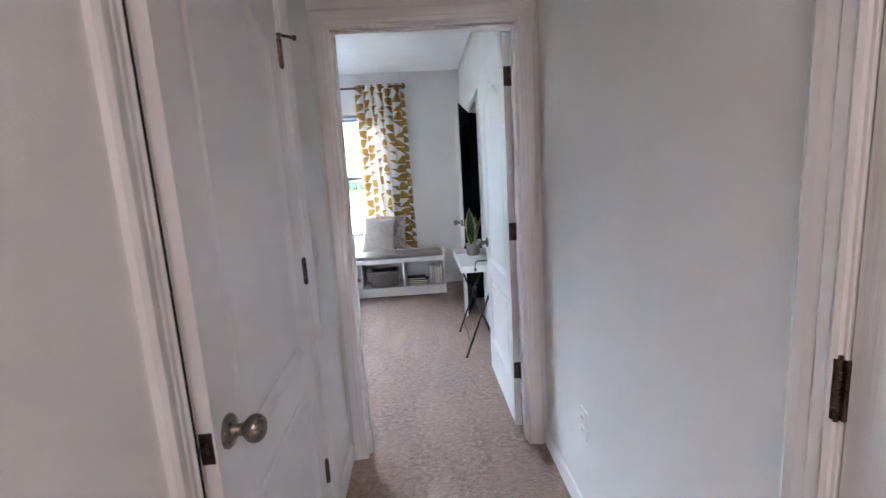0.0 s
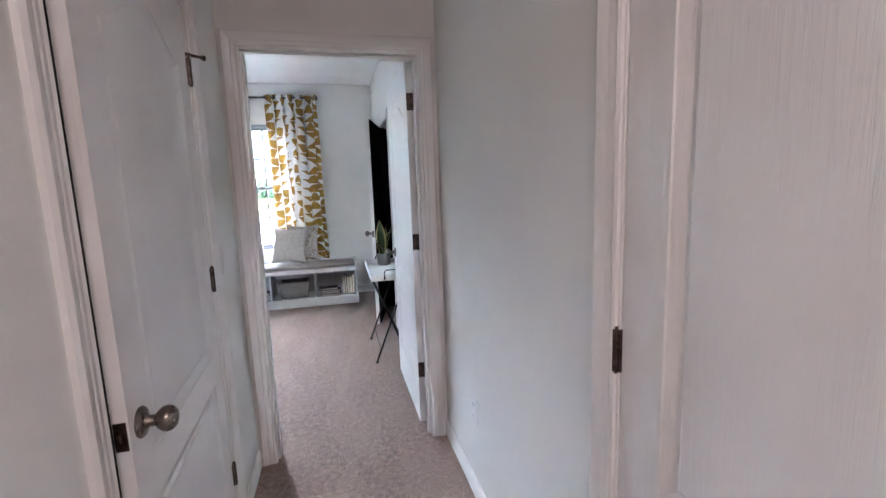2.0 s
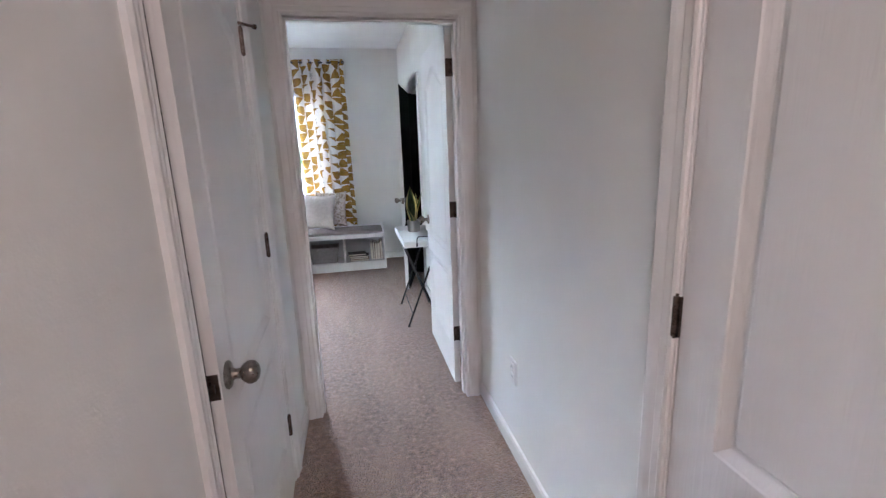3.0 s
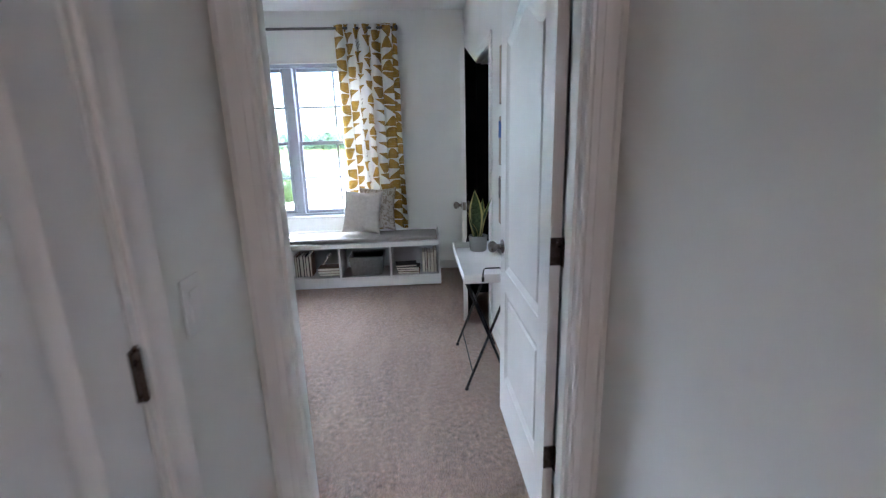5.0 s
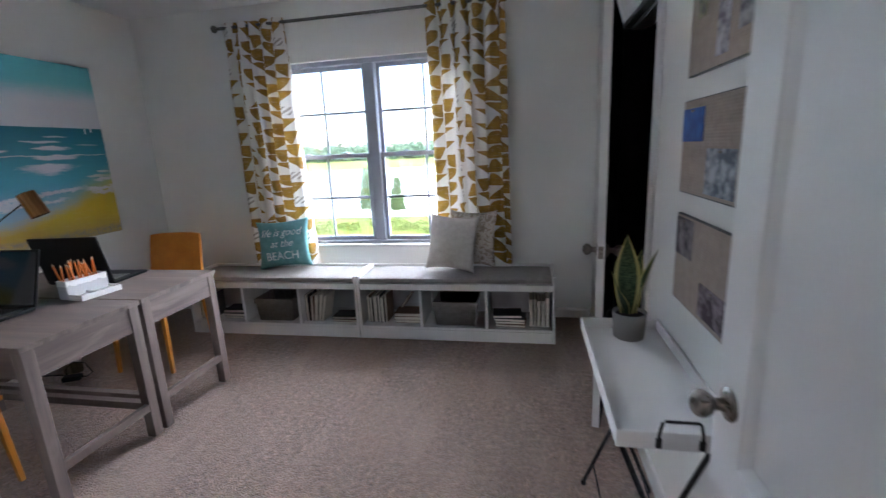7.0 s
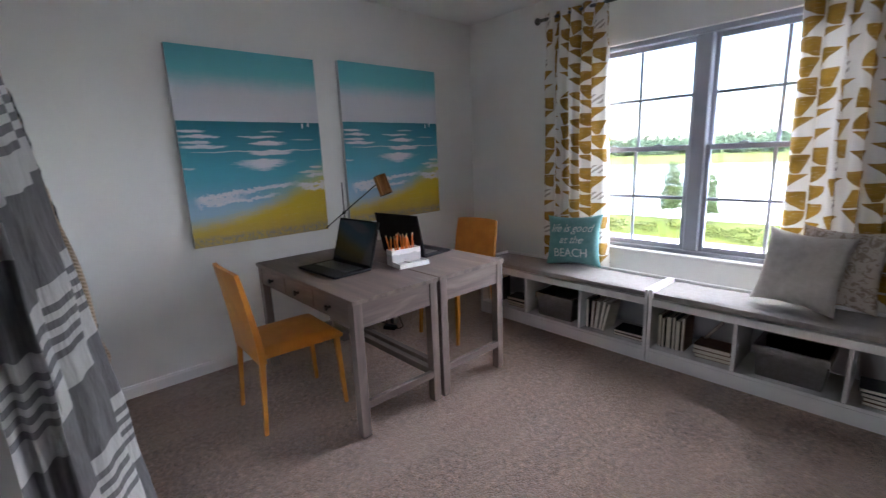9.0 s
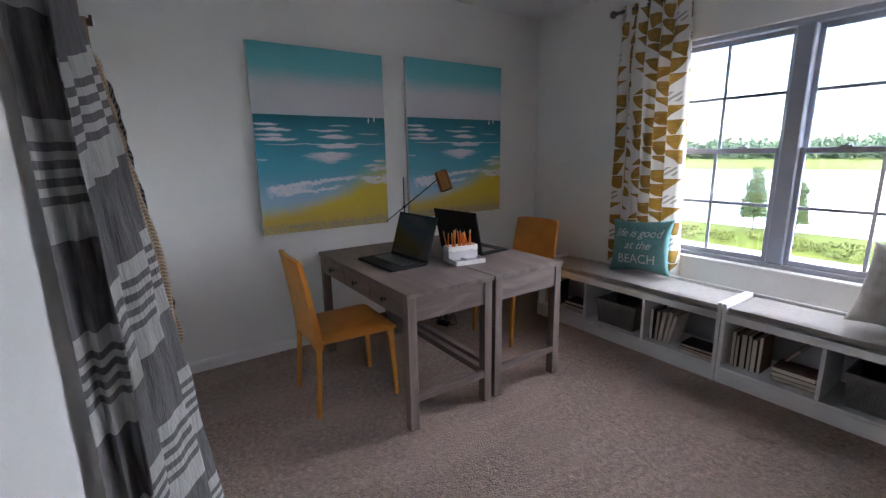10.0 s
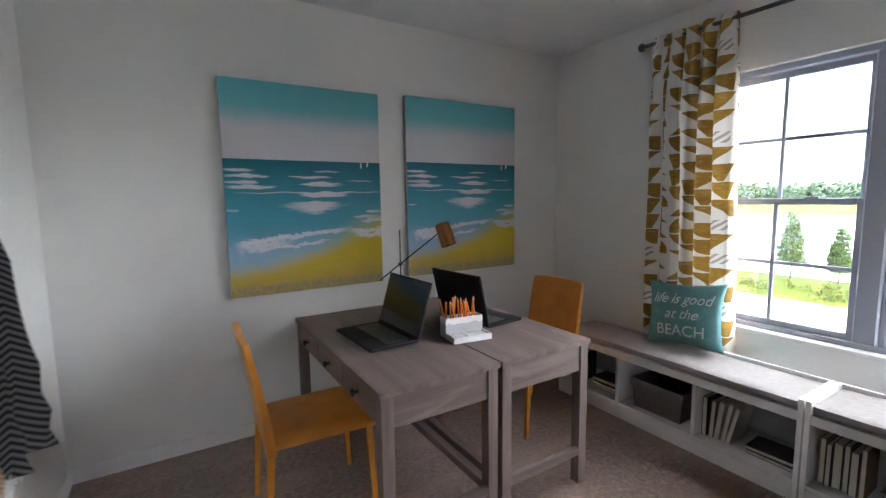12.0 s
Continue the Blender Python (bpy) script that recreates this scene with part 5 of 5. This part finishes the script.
def stripes(n, b):
    u, v, _ = n.xyz(n.coord("UV"))
    w = n.math("FRACT", n.math("DIVIDE", n.math("ADD", v, n.math("MULTIPLY", n.noise(n.coord("UV"), 6, 2), 0.006)), 0.34))
    broad = n.math("MULTIPLY", n.math("GREATER_THAN", w, 0.02), n.math("LESS_THAN", w, 0.47))
    thin = n.math("MULTIPLY", n.math("GREATER_THAN", w, 0.60), n.math("LESS_THAN", w, 0.92))
    thin = n.math("MULTIPLY", thin, n.math("GREATER_THAN", n.math("FRACT", n.math("MULTIPLY", n.math("SUBTRACT", w, 0.60), 12.5)), 0.5))
    dark = n.math("MAXIMUM", broad, thin)
    crinkle = n.noise(n.scaled(n.coord("UV"), (60, 9, 1)), 1.5, 4, 0.7)
    grey = n.mix(n.span(crinkle, 0.35, 0.65), (0.23, 0.222, 0.225), (0.33, 0.32, 0.318))
    pale = n.mix(n.span(crinkle, 0.35, 0.65), (0.76, 0.74, 0.72), (0.86, 0.84, 0.82))
    n.put(b.inputs["Base Color"], n.mix(dark, pale, grey))
    n.bump(b, crinkle, 1.0, 0.008)
    b.inputs["Roughness"].default_value = 0.95


def knit(n, b):
    uv = n.coord("UV")
    u, v, _ = n.xyz(uv)
    a = n.math("SINE", n.math("MULTIPLY", u, 560.0))
    c = n.math("SINE", n.math("ADD", n.math("MULTIPLY", v, 560.0), n.math("MULTIPLY", a, 1.2)))
    st = n.math("MULTIPLY", n.math("ADD", a, c), 0.25)
    n.put(b.inputs["Base Color"], n.mix(n.span(st, -0.5, 0.5), (0.50, 0.36, 0.225), (0.82, 0.66, 0.48)))
    n.bump(b, st, 0.9, 0.006)
    b.inputs["Roughness"].default_value = 0.95


def herringbone(n, b):
    u, v, _ = n.xyz(n.coord("UV"))
    zig = n.math("PINGPONG", u, 0.036)
    f = n.math("FRACT", n.math("DIVIDE", n.math("ADD", v, n.math("MULTIPLY", zig, 1.1)), 0.022))
    n.put(b.inputs["Base Color"], n.mix(n.math("GREATER_THAN", f, 0.5), (0.22, 0.21, 0.205), (0.025, 0.025, 0.03)))
    n.bump(b, f, 0.4, 0.003)
    b.inputs["Roughness"].default_value = 0.95


def throw(label, x, top, bottom, w0, w1, d0, d1, material, folds, seed, skew=0.0, crease=0.0, slant=0.6, hem=0.0):
    """A blanket held in a loop: gathered at the top, opening into folds, its surface wrapping round from the wall."""
    def place(s, t):
        k = t ** 0.75
        w, dp = w0 + (w1 - w0) * k, d0 + (d1 - d0) * k
        cap = min(1.0, 0.1 + 0.9 * (t / 0.06) ** 0.5)
        w, dp = w * cap, dp * cap
        a = math.pi * (s * 1.30 - 0.15)
        f = 1 + (0.26 + 0.5 * k) * (1.1 - 2.0 * abs(math.sin(s * folds * math.pi + seed + slant * t + 0.5 * math.sin(3 * t))) ** 0.8) + 0.10 * noise.noise((s * 4 + seed, t * 4, 0)) - crease * math.exp(-((s - 0.36) / 0.045) ** 2)
        px = x + math.cos(a) * w / 2 * (0.45 + 0.55 * f) + skew * t
        py = YQ + 0.012 + max(0.0, math.sin(a) * dp * f + 0.02)
        pz = top + (bottom - top) * t + 0.04 * math.sin(s * 7 + seed) * t + hem * (s - 0.5) * t + 0.02 * (1 - t) * math.sin(a)
        return px, py, pz
    bm = sheet(120, 70, place, 0.004, uv=lambda s, t: (s * 1.1, (1 - t) * (top - bottom)))
    return solid("throw_blanket", bm, material, label, "blanket", "throws on the pegs", smooth=True, angle=60)


STRIPE, KNIT, HERR = mat("striped_cotton", stripes), mat("cream_knit", knit), mat("herringbone_wool", herringbone)
for x in (-0.725, -1.41, -1.83):
    peg(x, 1.885)


def striped_throw(top=1.705):
    """A long throw pulled through its loop: a short inner tail by the wall and a long outer fall spreading into the room."""
    def fall(s_, t):
        k = t ** 0.8
        a0 = Vector((-0.70, YQ + 0.055 + 0.042 * t, 0))
        a1 = Vector((-0.79 - 0.30 * k, YQ + 0.073 + 0.158 * k, 0))
        d_ = a1 - a0
        out = Vector((-d_.y, d_.x, 0)).normalized()
        if out.x < 0:
            out = -out
        w_ = (0.008 + 0.009 * k) * (math.sin(s_ * 2.6 * math.tau + 0.8 + 1.1 * noise.noise((t * 2, 3, 1))) + 0.35 * math.sin(s_ * 5.9 * math.tau + 2 + t))
        p_ = a0 + d_ * s_ + out * (w_ + 0.03 * math.sin(math.pi * s_) * (0.4 + k) + 0.01 * noise.noise((s_ * 6, t * 9, 4)))
        return p_.x, max(p_.y, YQ + 0.006), top + (0.20 - top) * t + 0.05 * (s_ - 0.5) * t

    def tail(s_, t):
        w_ = 0.014 * math.sin(s_ * 2.2 * math.tau + 1 + t) + 0.006 * noise.noise((s_ * 5, t * 8, 9))
        return -0.70 + 0.03 * t + w_ - 0.05 * s_, YQ + 0.013 + 0.022 * t + (0.062 + 0.002 * t) * s_, top - 0.01 + (0.34 - top) * t

    bm = sheet(70, 110, fall, 0.004, uv=lambda s_, t: (s_ * 0.6, (1 - t) * 1.5 - (0.05 + 0.09 * t) * s_))
    sheet_tail = sheet(24, 70, tail, 0.004, uv=lambda s_, t: (s_ * 0.3, (1 - t) * 1.36 + 0.21))
    ob = solid("throw_blanket", bm, STRIPE, "grey and white striped crinkled cotton throw hanging from a peg", "blanket", "throws on the pegs", smooth=True, angle=60)
    part("tail", sheet_tail, STRIPE, ob, "short striped end beside the wall", True, 60)


striped_throw()
throw("cream knitted throw hanging from a peg", -1.41, 1.735, 0.80, 0.05, 0.20, 0.05, 0.106, KNIT, 5.3, 2.2, 0.02, 0.35, 0.5, -0.2)
throw("black and grey herringbone throw hanging from a peg", -1.83, 1.735, 0.70, 0.07, 0.175, 0.055, 0.105, HERR, 4.6, 4.0, 0.0, 0.2, 0.3, -0.05)

rnd = random.Random(21)
fr_ob = [o for o in scene.objects if o.name.startswith("throw_blanket") and o.data.materials[0] is HERR][0]
bm = bmesh.new()
low = [vt.co.copy() for vt in fr_ob.data.vertices if vt.co.z < 0.735 and vt.co.y > YQ + 0.03]
for k in range(46):
    q = low[rnd.randrange(len(low))]
    tube([q, q + Vector((rnd.uniform(-0.006, 0.006), rnd.uniform(-0.006, 0.006), -0.03)), q + Vector((rnd.uniform(-0.014, 0.014), rnd.uniform(-0.012, 0.012), -0.062))], 0.0022, bm, 5)
FRINGE = mat("pale_fringe", cloth((0.52, 0.49, 0.45), (0.62, 0.59, 0.55), 300))
tagged(part("fringe", bm, FRINGE, fr_ob), "pale yarn fringe along the lower edge", kind="stuff")

# ---- outside ----
GZ = -2.95


def grass(n, b):
    v = n.coord()
    f = n.noise(v, 0.35, 5, 0.65)
    n.put(b.inputs["Base Color"], n.mix(n.span(f, 0.3, 0.7), (0.04, 0.058, 0.006), (0.07, 0.08, 0.012)))
    b.inputs["Specular IOR Level"].default_value = 0.05
    n.bump(b, n.noise(v, 9, 4), 0.6, 0.05)


def lake(n, b):
    b.inputs["Base Color"].default_value = (0.05, 0.07, 0.07, 1)
    b.inputs["Roughness"].default_value = 0.12
    n.bump(b, n.noise(n.scaled(n.coord(), (1, 3, 1)), 0.8, 4), 0.25, 0.05)


def foliage(a, c, sc):
    def build(n, b):
        ri = n.nt.nodes.new("ShaderNodeNewGeometry").outputs["Random Per Island"]
        n.put(b.inputs["Base Color"], n.mix(ri, a, c))
        b.inputs["Roughness"].default_value = 0.7
        b.inputs["Specular IOR Level"].default_value = 0.1
    return build


GRASS, LAKE = mat("lawn", grass, 0.9), mat("lake_water", lake)
PATHM = mat("pale_concrete", painted((0.60, 0.58, 0.52), 0.3, 20, 0.1), 0.9)
solid("ground", box((-900, YW + T + 0.05, GZ - 1), (900, 1500, GZ)), GRASS, "green mown lawn reaching to the horizon", "lawn", kind="structure")
bm = bmesh.new()
shore = []
for k in range(41):
    x = -260 + k * 13
    shore.append((bm.verts.new((x, 31.2 + 0.4 * math.sin(k * 1.3), GZ + 0.03)), bm.verts.new((x, 116 + 4 * math.sin(k * 0.7 + 1), GZ + 0.03))))
for a, b in zip(shore, shore[1:]):
    bm.faces.new((a[0], b[0], b[1], a[1]))
solid("water", bm, LAKE, "pale calm lake beyond the lawn", "water", kind="structure")
solid("pavement", box((-120, YW + T + 1.2, GZ - 0.2), (120, 24.6, GZ + 0.025)), PATHM, "pale concrete path beside the lawn", "pavement", kind="structure")

LEAVES = mat("tree_leaves", foliage((0.03, 0.055, 0.015), (0.095, 0.12, 0.035), 1))
# far leaves paler and bluer than the near trees: haze in their colour
HAZY_WOODS = mat("far_woods", foliage((0.045, 0.075, 0.045), (0.10, 0.135, 0.075), 1))
BARK = mat("tree_bark", painted((0.12, 0.09, 0.065), 0.8, 30, 0.2), 0.9)
SHRUB = mat("shrub_leaves", foliage((0.04, 0.06, 0.01), (0.12, 0.125, 0.03), 1))


def leaf_cloud(bm, centre, radii, count, size, rnd, cone=False):
    for _ in range(count):
        while True:
            p = Vector((rnd.uniform(-1, 1), rnd.uniform(-1, 1), rnd.uniform(-1, 1)))
            lim = 1.0 if not cone else max(0.05, 0.95 - 0.62 * (p.z + 1) / 2) * (0.8 + 0.35 * noise.noise(p * 2.5))
            if (p.length < 1 if not cone else math.hypot(p.x, p.y) < lim):
                break
        q = Vector(centre) + Vector((p.x * radii[0], p.y * radii[1], p.z * radii[2]))
        a = Vector((rnd.gauss(0, 1), rnd.gauss(0, 1), rnd.gauss(0, 1))).normalized()
        b = a.orthogonal().normalized()
        s = size * rnd.uniform(0.6, 1.3)
        bm.faces.new([bm.verts.new(q + v) for v in (-a * s, b * s * 0.5, a * s, -b * s * 0.5)])


def small_tree(x, y, h, wide, seed):
    t = thing("young_tree", "young broadleaf tree with a conical crown", "tree", (x, y, GZ), group="young trees by the lake")
    rnd = random.Random(seed)
    bm = rod((0, 0, 0), (0.02, 0, h * 0.55), 0.045, n=8, r2=0.025)
    rod((0.02, 0, h * 0.55), (0, 0.02, h * 0.92), 0.025, bm, 8, 0.008)
    for k in range(9):
        a, z = k * 2.4, h * (0.28 + 0.06 * k)
        ln = wide * (0.75 - 0.06 * k)
        rod((0, 0, z), (ln * math.cos(a), ln * math.sin(a), z + 0.25 * ln), 0.014, bm, 6, 0.004)
    part("trunk", bm, BARK, t, "thin brown trunk with limbs")
    bm = bmesh.new()
    leaf_cloud(bm, (0, 0, h * 0.62), (wide, wide, h * 0.40), 2600, 0.07, rnd, True)
    part("crown", bm, LEAVES, t, "green leafy crown")


small_tree(-9.95, 30.3, 3.4, 0.98, 1)
small_tree(-8.05, 30.5, 2.65, 0.78, 2)
rnd = random.Random(7)
bm = bmesh.new()
for k in range(420):
    x, y = rnd.uniform(-40, 16), rnd.uniform(25.2, 28.4)
    leaf_cloud(bm, (x, y, GZ + 0.12), (0.32, 0.30, rnd.uniform(0.10, 0.24)), 26, 0.075, rnd)
solid("shrub_bed", bm, SHRUB, "low yellow-green shrub bed along the path", "shrubs", kind="stuff")
bm = bmesh.new()
for k in range(900):
    x = rnd.uniform(-420, 320)
    y = rnd.uniform(235, 275)
    h = rnd.uniform(6.0, 10.5)
    leaf_cloud(bm, (x, y, GZ + h * 0.5), (rnd.uniform(4, 8), 4, h * 0.55), 46, 1.15, rnd)
solid("far_woods", bm, HAZY_WOODS, "distant green tree line across the lake, haze put into its colour", "trees", kind="stuff")
